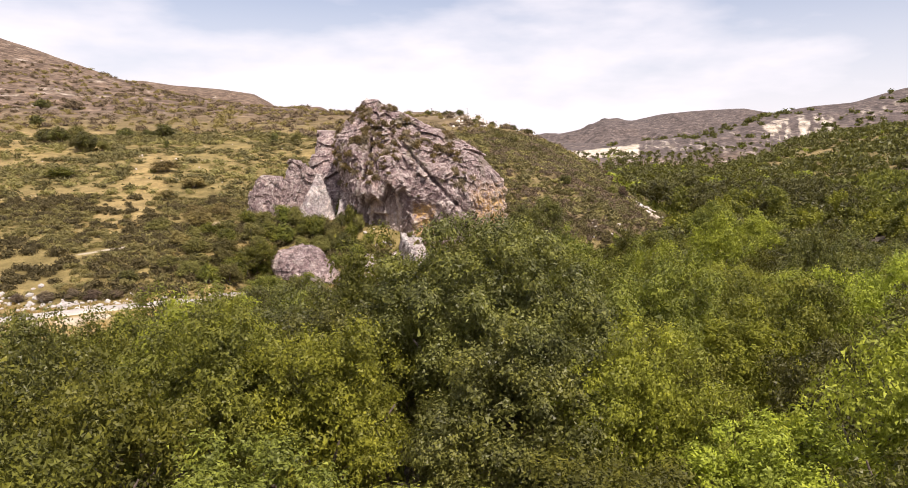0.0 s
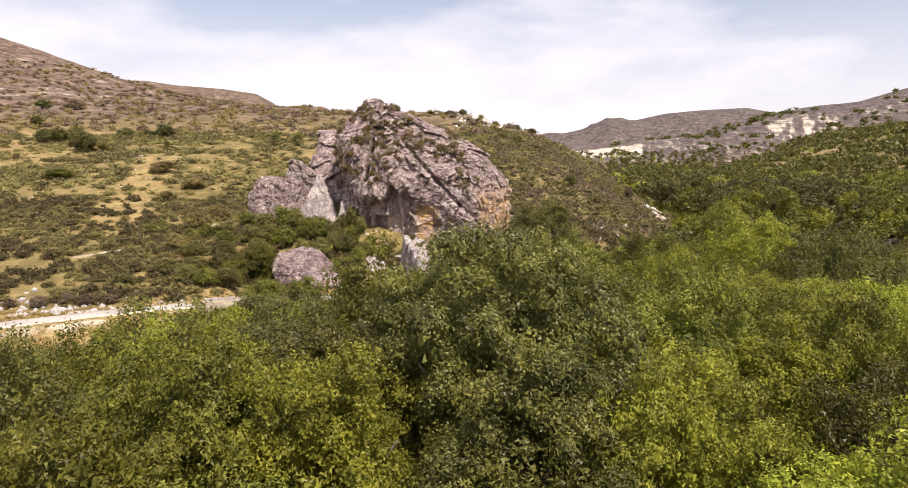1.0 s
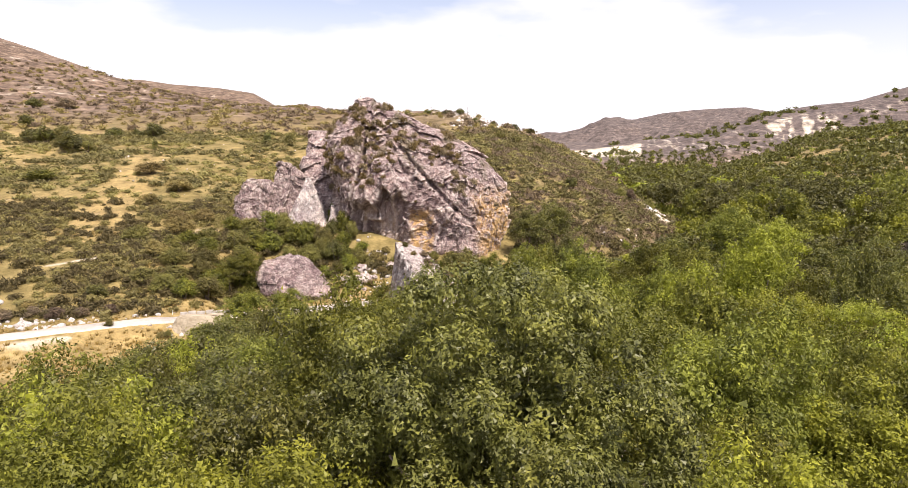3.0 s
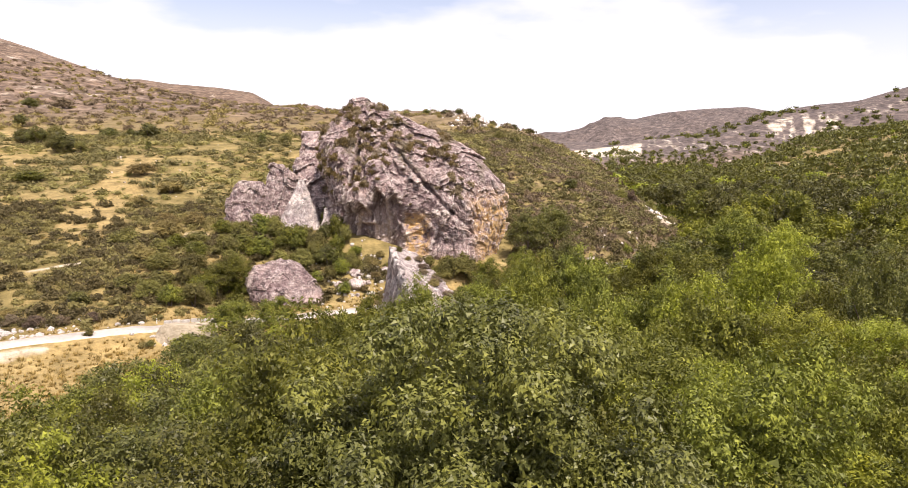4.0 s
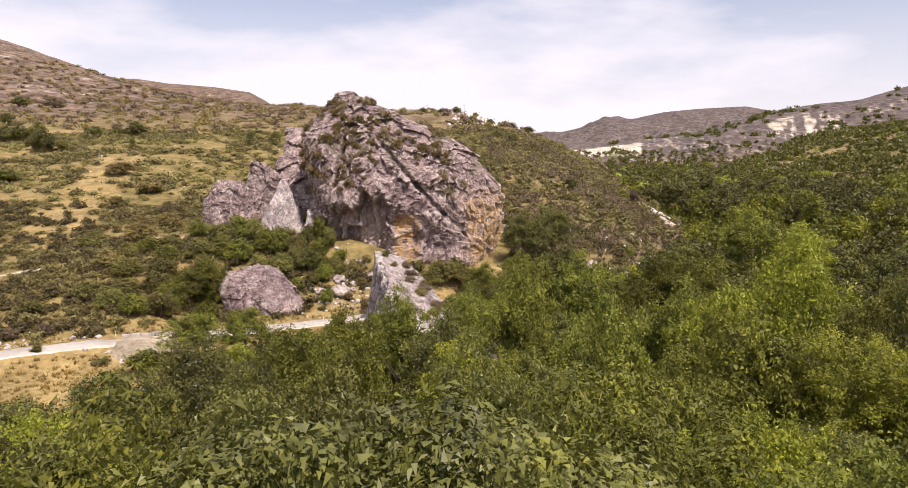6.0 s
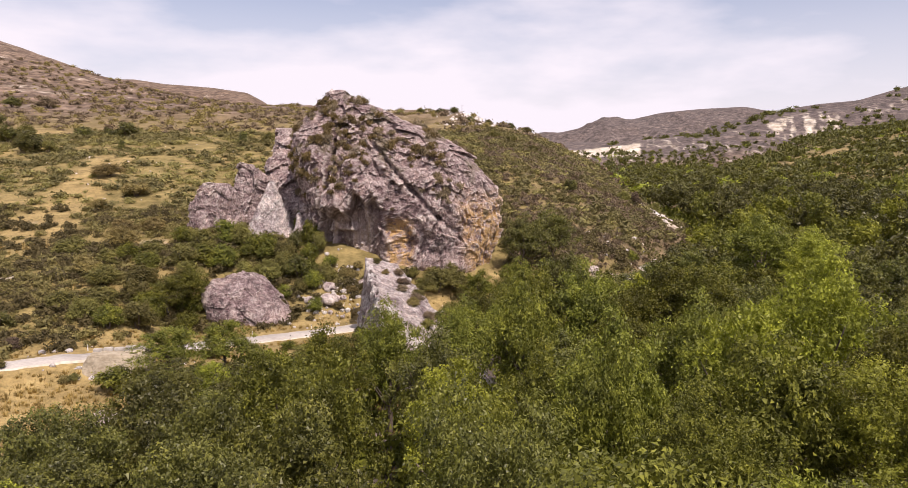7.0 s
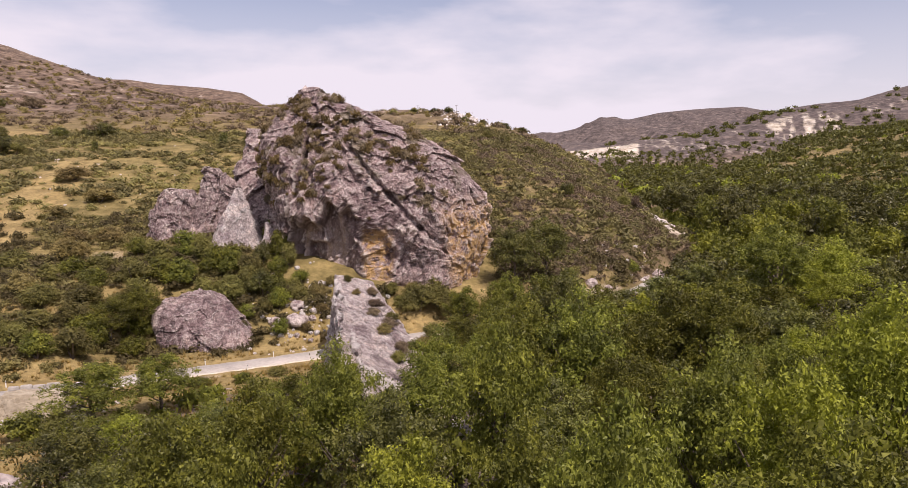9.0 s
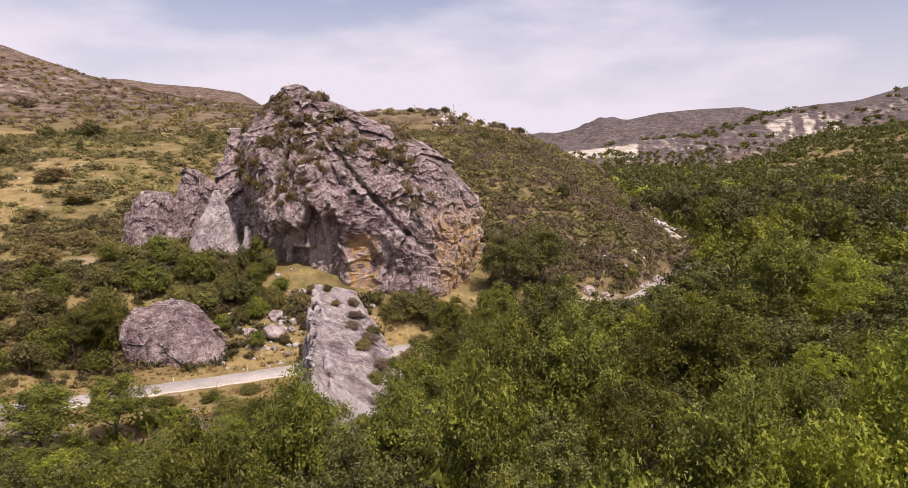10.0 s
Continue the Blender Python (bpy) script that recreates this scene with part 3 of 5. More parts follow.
# ---- rocks ----
def loft_rock(name, label, base, heights, left, right, front, back, rings, sides, mat, lumps=1.0, square=0.75, tilt=(0.5, 0.2, 1.0),
              seed=0.0, shape=None, tint=None, category="rock", plates=0.45, broken=1.0, parent=None):
    """A crag as one closed mesh: sections between left/right and front/back edges that change with height, broken up by
    bedding steps, clefts and lumps. base: its place; the edges are metres from it."""
    v = np.linspace(0, 1, rings) ** 0.9
    z = np.interp(v, np.linspace(0, 1, len(heights)), heights)
    hs = np.array(heights, float)
    pick = lambda e: np.interp(z, hs, e)  # noqa: E731
    xl, xr, yf, yb = pick(left), pick(right), pick(front), pick(back)
    back_n = sides // 4
    th = np.concatenate([np.linspace(0.25, math.pi - 0.25, back_n, endpoint=False), np.linspace(math.pi - 0.25, 2 * math.pi + 0.25, sides - back_n, endpoint=False)])
    T, _ = np.meshgrid(th, v)
    cx, cy, ax, ay = (xl + xr) / 2, (yf + yb) / 2, (xr - xl) / 2, (yb - yf) / 2
    ct, st = np.cos(T), np.sin(T)
    ux, uy = np.sign(ct) * np.abs(ct) ** square, np.sign(st) * np.abs(st) ** square
    X, Y = cx[:, None] + ax[:, None] * ux, cy[:, None] + ay[:, None] * uy
    Z = np.repeat(z[:, None], sides, 1)
    P = np.column_stack([X.ravel(), Y.ravel(), Z.ravel()])
    size = float(hs[-1] - hs[0])
    thin = np.repeat(np.minimum(ax, ay), sides)
    N = np.column_stack([(ct * np.maximum(ay, 0.3)[:, None]).ravel(), (st * np.maximum(ax, 0.3)[:, None]).ravel(), np.zeros(P.shape[0])])
    N /= np.linalg.norm(N, axis=1)[:, None]
    N[:, 2] = 0.9 * smooth(0.75, 1.0, np.repeat(v, sides))
    N /= np.linalg.norm(N, axis=1)[:, None]
    q = P + seed * 13.7
    warp = np.column_stack([fbm(q / 6 + 3, 3), fbm(q / 6 + 11, 3), fbm(q / 6 + 23, 3)]) * 2.2
    bed = (q + warp) @ (np.array(tilt) / np.linalg.norm(tilt))
    bed = bed + 1.6 * fbm(q / 9 + 51, 3) + 0.5 * fbm(q / 1.7 + 5, 2)
    layer = np.floor(bed / 2.9)
    step = (hashed((layer + 4096).astype(np.int64), np.full(len(q), 3), np.full(len(q), 9)) + 0.5 * ((bed / 2.9) % 1.0)) * smooth(-0.25, 0.25, fbm(q / 7 + 61, 2))
    cleft = ridged((q + warp) * np.array([0.22, 0.22, 0.07]), 3)
    d = 1.3 * fbm(q / 12, 3) + 0.7 * (ridged((q + warp) / 3.3 + 5, 3) - 0.3) + 0.35 * fbm(q / 0.9, 3)
    d = d + plates * (step - 0.5) - 1.3 * smooth(0.66, 0.95, cleft)
    lean = q @ np.array([[1, 0, 0.35], [0, 1, 0.2], [-0.3, 0.1, 0.8]])
    for scale, amp in ((9.0, 3.6), (3.6, 1.5), (1.4, 0.55)):
        d = d + broken * amp * facets((lean + 0.35 * warp) / scale)
    d = lumps * d
    if shape is not None:
        d = d + shape(P)
    d = np.maximum(d, -0.8 * thin)
    P = P + N * d[:, None]
    P[:, 2] += 0.5 * lumps * fbm(q / 2.0 + 31, 2) * smooth(0.05, 0.3, np.repeat(v, sides))
    i, j = np.meshgrid(np.arange(rings - 1), np.arange(sides), indexing="ij")
    k = (j + 1) % sides
    faces = np.column_stack([(i * sides + j).ravel(), (i * sides + k).ravel(), ((i + 1) * sides + k).ravel(), ((i + 1) * sides + j).ravel()])
    top = len(P)
    P = np.vstack([P, P[-sides:].mean(0) + (0, 0, 0.2)])
    caps = [((rings - 1) * sides + n, (rings - 1) * sides + (n + 1) % sides, top) for n in range(sides)]
    me = mesh_of(name, P, list(faces) + caps, mat)
    rgb = np.zeros((len(P), 3))
    if tint is not None:
        rgb[:] = tint(P)
    cover_colours(me, rgb)
    ob = new(name, me)
    if parent is not None:
        ob.parent = parent
        ob.location = Vector(base) - parent.location
        return tagged(ob, label)
    ob.location = base
    return tagged(ob, label, category)


def crag_shape(P):
    """The great crag's deep overhang with the streaked wall under it, its scar, its knobbed buttress and its clefts."""
    x, y, z = P.T
    front = smooth(2, -6, y)
    lip = 20.5 + 1.5 * np.sin(x * 0.55) + 1.2 * np.sin(x * 1.3 + 1) + 0.25 * (x + 10)
    cave = -4.6 * smooth(-20, -16.5, x) * smooth(1, -6, x) * smooth(1.5, 4, z) * smooth(lip, lip - 2.2, z) * front
    cave = cave - 2.2 * smooth(4.5, 1.5, np.abs(x - 2.5 + 1.5 * np.sin(z * 0.5))) * smooth(5, 10, z) * smooth(18, 14, z) * front
    brow = 0.9 * smooth(-21, -16, x) * smooth(2, -4, x) * smooth(lip - 0.5, lip + 1, z) * smooth(lip + 7, lip + 2, z) * front
    knob = 1.8 * smooth(9, 3, np.hypot(x - 14, (z - 17) * 0.9)) * front
    flake = 1.6 * smooth(0, 1.2, z - 12) * smooth(0, 3.0, 30 - z - 3.0 * np.abs(x + 15.5)) * front
    groove = -3.8 * smooth(1.3, 0.2, np.abs(x + 20.5 - 0.12 * z)) * smooth(42, 34, z) * front
    groove = groove - 1.6 * smooth(1.2, 0.2, np.abs(x - 6 + 0.9 * (z - 24))) * smooth(40, 34, z) * smooth(14, 18, z) * front
    groove = groove - 1.4 * smooth(1.0, 0.2, np.abs(x + 6 + 0.55 * (z - 34))) * smooth(22, 26, z) * front
    undercut = -3.5 * smooth(20, 27, x) * smooth(14, 3, z)
    return cave + brow + groove + knob + flake + undercut


def crag_tint(P):
    """Ochre scars, the streaked wall under the overhang, and moss."""
    x, y, z = P.T
    n = fbm(P / 4, 3)
    ochre = np.maximum(smooth(19, 24, x + 0.15 * z) * smooth(26, 16, z), smooth(4.5, 2.5, np.abs(x - 2.5)) * smooth(2, 5, z) * smooth(18, 14, z))
    ochre = np.maximum(ochre, smooth(7, 4, np.abs(x + 12)) * smooth(6, 2, z) * 0.5)
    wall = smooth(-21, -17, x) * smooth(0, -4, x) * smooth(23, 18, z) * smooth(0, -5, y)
    moss = smooth(0.1, 0.45, n) * smooth(18, 34, z) * 0.6
    return np.column_stack([ochre, wall, moss])


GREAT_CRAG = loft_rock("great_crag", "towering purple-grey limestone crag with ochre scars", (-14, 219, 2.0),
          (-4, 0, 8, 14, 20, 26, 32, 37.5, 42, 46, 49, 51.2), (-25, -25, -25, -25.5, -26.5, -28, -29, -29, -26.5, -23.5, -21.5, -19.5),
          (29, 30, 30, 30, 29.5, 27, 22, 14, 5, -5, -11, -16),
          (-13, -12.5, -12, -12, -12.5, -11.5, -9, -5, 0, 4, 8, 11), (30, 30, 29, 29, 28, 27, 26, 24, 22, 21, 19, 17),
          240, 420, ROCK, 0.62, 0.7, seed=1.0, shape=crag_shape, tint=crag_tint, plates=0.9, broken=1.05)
loft_rock("shoulder", "dark grey limestone shoulder rising behind the pale pinnacles", (-42, 248, 12), (-6, 0, 8, 16, 23, 28, 31),
          (-14, -14, -13.5, -13, -13, -12.8, -11.5), (20, 20, 20, 19, 18, 15, 10), (-24, -23, -20, -15, -9, -3, 1), (10, 10, 10, 10, 10, 10, 9), 130, 230, ROCK, 0.6, 0.7,
          tilt=(0.7, 0.2, 0.8), seed=5.0, plates=1.2, parent=GREAT_CRAG)
loft_rock("limestone_fin", "jagged leaning limestone fin with pale broken edge", (-66.5, 230, 13), (-5, 0, 4, 8, 11.5, 14),
          (-9.5, -9, -8.4, -7.4, -6.0, -4.2), (8, 7.5, 7.2, 7.0, 6.2, 4.0), (-4.5, -4.5, -3.8, -2.8, -1.6, -0.6), (5, 5, 4, 3, 2, 0.8), 110, 190, ROCK, 0.5, 0.8,
          tilt=(1.0, 0.1, 0.62), seed=2.0, plates=2.2, broken=0.8)
loft_rock("limestone_fin", "taller leaning limestone fin beside the great crag", (-58.5, 234, 14), (-5, 0, 5, 10, 15, 18.5),
          (-7, -6.8, -6.4, -5.8, -4.6, -2.8), (9, 8.8, 8.2, 7.2, 5.2, 1.8), (-4, -4, -3.2, -2.4, -1.6, -0.6), (5, 5, 4, 3, 2, 0.8), 110, 180, ROCK, 0.5, 0.8,
          tilt=(1.0, 0.1, 0.62), seed=2.6, plates=2.0, broken=0.8)
loft_rock("limestone_pinnacle", "pointed limestone pinnacle coloured pale as if sunlit, among green bushes", (-48.6, 221, 9.0), (-5, 0, 5, 10, 14.5, 18.6),
          (-9, -8.5, -7.2, -5, -2.4, -0.6), (8, 7.6, 6.0, 4.4, 2.6, 1.1), (-4, -4, -3.4, -2.5, -1.5, -0.3), (4, 4, 3.5, 3, 2, 0.4), 90, 150, ROCK_SUNLIT, 0.22, 0.8,
          tilt=(1.0, 0.2, 0.5), seed=3.0, plates=0.9)
loft_rock("limestone_pinnacle", "smaller limestone pinnacle coloured pale as if sunlit, split from its neighbour", (-38.6, 217, 7.6), (-5, 0, 4, 8, 11.6),
          (-3.6, -3.4, -3.0, -2.6, -2.0), (5.6, 5.2, 3.4, 1.2, -0.8), (-3, -3, -2.6, -1.8, -0.4), (3, 3, 2.6, 2, 0.6), 70, 120, ROCK_SUNLIT, 0.2, 0.8,
          tilt=(1.0, 0.2, 0.5), seed=3.5, plates=0.9)
loft_rock("roadside_boulder", "huge smooth grey boulder standing beside the road", (-44.0, 181.5, -4.9), (-3, 0, 3, 6, 8.8, 11.0, 12.6),
          (-9, -9, -9.8, -10.8, -11.3, -8.5, -4.0), (10.8, 10.8, 10.0, 7.6, 4.8, 2.4, -0.6), (-6, -6, -5.4, -4, -2, 0.5, 3), (9, 9, 8.5, 8, 7.5, 7, 6), 110, 200, ROCK, 0.3, 0.75,
          tilt=(-0.45, 0.2, 1.0), seed=4.0, plates=0.7)


def slab_rock(name, label, corners, mat, across, along, seed, depth=9.0):
    """A tilted slab with a cliff on one side: corners far-high, near-high, near-low, far-low (x, y, z)."""
    a, b, c, d = (np.array(p, float) for p in corners)
    s, t = np.meshgrid(np.linspace(0, 1, along), np.linspace(-0.35, 1.0, across))
    tt = np.clip(t, 0, 1)[..., None]
    ss = s[..., None]
    top = (a * (1 - ss) + b * ss) * (1 - tt) + (d * (1 - ss) + c * ss) * tt
    drop = np.clip(-t, 0, 1)[..., None] / 0.35
    out = np.array([-1.6, -0.4, 0.0])
    P = (top + out * drop + np.array([0, 0, -1.0]) * drop * depth).reshape(-1, 3)
    q = P + seed * 9.1
    warp = np.column_stack([fbm(q / 5 + 3, 3), fbm(q / 5 + 11, 3), fbm(q / 5 + 23, 3)]) * 1.4
    rel = 0.9 * fbm(q / 5, 3) + 0.6 * (ridged((q + warp) / 2.6, 3) - 0.3) + 0.35 * fbm(q / 0.9, 3)
    rib = ridged((q + warp) * np.array([0.28, 0.09, 0.1]), 2)
    rel = rel - 0.9 * smooth(0.6, 0.95, rib)
    calm = np.where(t.ravel() < 0.05, 1.0, 0.4)
    rel = rel * calm
    for scale, amp in ((4.0, 1.0), (1.6, 0.6), (0.7, 0.25)):
        level, crack = blocks((q + 0.5 * warp) / scale)
        rel = rel + calm * (amp * level - 0.4 * amp * smooth(0.10, 0.0, crack))
    cliff = (t.ravel() < 0.02)
    N = np.where(cliff[:, None], np.array([-0.9, -0.35, 0.2]), np.array([0.3, -0.1, 0.95]))
    edge = smooth(0, 0.12, s.ravel()) * smooth(1, 0.9, s.ravel())
    P = P + N * (rel * (0.4 + 0.6 * edge))[:, None]
    back = P - np.array([0, 0, 6.0])
    n = len(P)
    i, j = np.meshgrid(np.arange(across - 1), np.arange(along - 1), indexing="ij")
    f = np.column_stack([(i * along + j).ravel(), (i * along + j + 1).ravel(), ((i + 1) * along + j + 1).ravel(), ((i + 1) * along + j).ravel()])
    rim = [r * along for r in range(across)], [r * along + along - 1 for r in range(across)], list(range(along)), [(across - 1) * along + r for r in range(along)]
    faces = list(f)
    for line in rim:
        faces += [(p, r, r + n, p + n) for p, r in zip(line[:-1], line[1:])]
    me = mesh_of(name, np.vstack([P, back]), faces, mat, True)
    bm = bmesh.new()
    bm.from_mesh(me)
    bmesh.ops.recalc_face_normals(bm, faces=bm.faces[:])
    bm.to_mesh(me)
    bm.free()
    cover_colours(me, np.zeros((2 * n, 3)))
    return tagged(new(name, me), label, "rock")


REAR_SLAB = ((-17.2, 179, 12.3), (-7.0, 137, 7.0), (10, 131, -1.5), (-10.5, 187, 9.4))
slab_rock("rear_slab", "long tilted limestone slab with a cliff edge above the road", REAR_SLAB, ROCK_PALE, 70, 150, 1.0, 13)
slab_rock("front_slab", "tilted limestone slab with a broken white edge", ((-14.2, 160, 12.0), (-10.0, 138, 9.0), (2, 125, -3.0), (-4.0, 148, 6.6)),
          ROCK_PALE, 60, 110, 2.0, 14)


def slab_spot(corners, s, t):
    """A place on a slab: s from its far to its near end, t from its high to its low side."""
    a, b, c, d = (np.array(p, float) for p in corners)
    return (a * (1 - s) + b * s) * (1 - t) + (d * (1 - s) + c * s) * t


# ---- trees ----
def leaves(rand, centres, radii, count, size, upper=-0.2, per=9, lift=0.3):
    """Leaves in sprays on the outsides of clumps, with larger shaded leaves inside: vertices and faces."""
    w = radii[:, 0] * radii[:, 2]
    sprays = max(count // per, 1)
    pick = rand.choice(len(centres), sprays, p=w / w.sum())
    d = rand.normal(size=(sprays, 3))
    d /= np.linalg.norm(d, axis=1)[:, None]
    d[:, 2] = np.where(d[:, 2] < upper, -d[:, 2], d[:, 2])
    tip = centres[pick] + d * radii[pick] * (0.62 + 0.46 * rand.random(sprays) ** 0.8)[:, None]
    axis = d + rand.normal(scale=0.35, size=(sprays, 3)) + (0, 0, 0.45)
    axis /= np.linalg.norm(axis, axis=1)[:, None]
    own = np.repeat(np.arange(sprays), per)
    n = len(own)
    run = min(size * 3.4, 0.45 + size * 1.2) * (0.7 + 0.6 * rand.random(sprays))
    p = tip[own] + axis[own] * (run[own] * rand.uniform(-0.75, 0.35, n))[:, None] + rand.normal(scale=min(size * 0.62, 0.1 + 0.25 * size), size=(n, 3))
    nrm = d[own] + rand.normal(scale=0.42 if size < 0.25 else 0.55, size=(n, 3)) + (0, 0, lift if size < 0.25 else 0.05)
    grow = np.ones(n)
    inner = n // 6
    deep = rand.choice(len(centres), inner, p=w / w.sum())
    p = np.vstack([p, centres[deep] + rand.normal(scale=0.33, size=(inner, 3)) * radii[deep]])
    nrm = np.vstack([nrm, rand.normal(size=(inner, 3))])
    grow = np.concatenate([grow, np.full(inner, 1.4)])
    n = len(p)
    nrm /= np.linalg.norm(nrm, axis=1)[:, None] + 1e-9
    a = np.cross(nrm, rand.normal(size=(n, 3)))
    a /= np.linalg.norm(a, axis=1)[:, None] + 1e-9
    b = np.cross(nrm, a)
    ln = (grow * size * (0.65 + 0.7 * rand.random(n)))[:, None]
    wd = ln * (0.42 + 0.22 * rand.random(n))[:, None]
    V = np.stack([p - a * ln / 2 - b * wd / 2, p - a * ln / 2 + b * wd / 2 - nrm * wd * 0.3, p + a * ln / 2], 1).reshape(-1, 3)
    return V, np.arange(3 * n).reshape(-1, 3)


def clumps(rand, rx, rz, number, size):
    """Places and radii of leafy clumps that fill a crown of half-width rx and half-height rz round its middle."""
    d = rand.normal(size=(number, 3))
    d /= np.linalg.norm(d, axis=1)[:, None]
    d[:, 2] = np.where(d[:, 2] < -0.3, -d[:, 2], d[:, 2])
    r = 0.5 + 0.52 * rand.random(number) ** 0.75
    wob = 1 + 0.25 * np.sin(3 * np.arctan2(d[:, 1], d[:, 0]) + rand.random() * 6)
    c = d * r[:, None] * np.column_stack([rx * wob, rx * wob, np.full(number, rz)])
    rad = size * (0.55 + 0.8 * rand.random(number))[:, None] * np.array([1.0, 1.0, 0.85])
    return c, rad


def crown_mesh(name, rand, rx, rz, number, size, count, leaf, mat, centre_z):
    c, r = clumps(rand, rx, rz, number, size)
    heart = np.array([[0, 0, -0.15 * rz]]), np.array([[rx * 0.75, rx * 0.75, rz * 0.75]])
    V1, F1 = leaves(rand, c, r, count, leaf)
    V2, F2 = leaves(rand, *heart, count // 9, leaf * 1.6)
    return mesh_of(name, np.vstack([V1, V2]) + (0, 0, centre_z), np.vstack([F1, F2 + len(V1)]), mat)


def trunk_mesh(name, rand, height, reach, base):
    pieces = []
    lean = rand.normal(scale=0.03, size=2)
    pts = [(lean[0] * z, lean[1] * z, z) for z in np.linspace(-0.6, height, 6)]
    pieces.append(tube(pts, np.linspace(base, base * 0.35, 6), 9))
    for n in range(7):
        z0 = height * (0.35 + 0.55 * rand.random())
        ang = n * 2.4 + rand.random()
        out = reach * (0.5 + 0.35 * rand.random())
        p = [(lean[0] * z0 + out * f * math.cos(ang), lean[1] * z0 + out * f * math.sin(ang), z0 + out * (0.75 * f + 0.35 * f * f)) for f in (0, 0.35, 0.7, 1.0)]
        pieces.append(tube(p, np.array([0.42, 0.32, 0.2, 0.08]) * base, 6))
    v, f = joined(pieces)
    return mesh_of(name, v, f, BARK, True)


def tree_kind(seed, height, rx, rz, number, size, count, leaf):
    """Meshes of one tree: trunk with limbs, and crown."""
    rand = np.random.default_rng(seed)
    cz = height - rz * 0.98
    return (trunk_mesh("trunk", rand, height * 0.62, rx, 0.028 * height), crown_mesh("crown", rand, rx, rz, number, size, count, leaf, LEAF_MID, cz), height)


def plant_tree(kind, x, y, top, spread, turn, mat, label, name="broadleaf_tree", group="riverside trees"):
    trunk, crown, height = kind
    z = float(land(np.array([x]), np.array([y]))[0]) - 0.15
    h = (top - z) / height
    root = tagged(new(name), label, "tree", group)
    root.matrix_world = Matrix.Translation((x, y, z)) @ Matrix.Rotation(turn, 4, "Z") @ Matrix.Diagonal((spread, spread, h, 1))
    part_mesh("trunk", trunk, root)
    c = part_mesh("crown", crown, root)
    c.material_slots[0].link = "OBJECT"
    c.material_slots[0].material = mat
    return root


# kinds: near trees have fine leaves, those farther off coarser ones
GREAT = tree_kind(90, 26, 8.6, 10.0, 170, 1.25, 90000, 0.20)
FINE = [tree_kind(95 + n, 22, 6.6, 8.0, 95, 1.25, 28000, 0.22) for n in range(3)]
NEAR = [tree_kind(100 + n, 22, 6.6, 8.0, 90, 1.3, 15000, 0.26) for n in range(3)]
MIDDLE = [tree_kind(200 + n, 16, 5.6, 7.4, 70, 1.35, 10500, 0.31) for n in range(4)]
DISTANT = [tree_kind(300 + n, 16, 6.0, 7.9, 54, 1.55, 3400, 0.58) for n in range(4)]

LOOKS = {
    "dark": (LEAF_DARK, "tall broadleaf tree with dense glossy dark green crown"),
    "mid": (LEAF_MID, "riverside broadleaf tree with full green crown"),
    "bright": (LEAF_BRIGHT, "fresh yellow-green plane tree with open layered crown"),
}


def canopy_top(x, y):
    """Height of the tree tops over the valley."""
    t = np.interp(y, (0, 18, 32, 45, 60, 80, 100, 125, 145, 160, 190, 215, 240, 280, 400, 700), (22, 24, 25.5, 22, 17.5, 16.5, 15.5, 12.5, 11, 9, 8, 9, 12, 17, 17, 22))
    left = np.interp(y, (0, 20, 45, 60, 79, 92, 106, 121, 145), (22, 24, 20, 17, 14.5, 10.5, 8.3, 6.7, 5)) - 6 * smooth(-24, -45, x) * smooth(112, 80, y)
    t = t + np.minimum(left - t, 0) * smooth(2, -14, x)
    way = (x - 8) / max(y - 50, 1)
    if 0.19 < way < 0.34 and y < 255:  # young low trees below the road round the spur
        t = min(t, 36.5 - 38 * (y - 50) / (np.interp(way, (0.19, 0.225, 0.284, 0.317, 0.349), (212, 222, 239, 263, 285)) - 50))
    if x > 25:
        t = min(t, 2.5 + 0.45 * float(road_distance(np.array([x]), np.array([y]))[0]))
    return t


def forest_here(x, y):
    if y < 3:
        return False
    if road_distance(np.array([x]), np.array([y]))[0] < 6.5:
        return False
    if y < 150:
        edge = np.interp(y, (0, 60, 95, 118, 130, 150), (-60, -50, -43, -37, -40, -36))
        if x < edge:
            return False
    if 139 < y < 192 and -30 < x < 12 + (150 - y) * 0.1:
        return False
    if y >= 150:
        if math.hypot(x - 97, (y - 178) * 0.8) < 11:  # brown clearing before the tall plane trees
            return False
        foot = np.interp(y, (150, 180, 195, 215, 221, 268, 330, 412, 579, 768, 1000), (8, 12, 22, 52, 62, 88, 110, 117, 140, 110, 100))
        if x < foot:
            return False
    return True


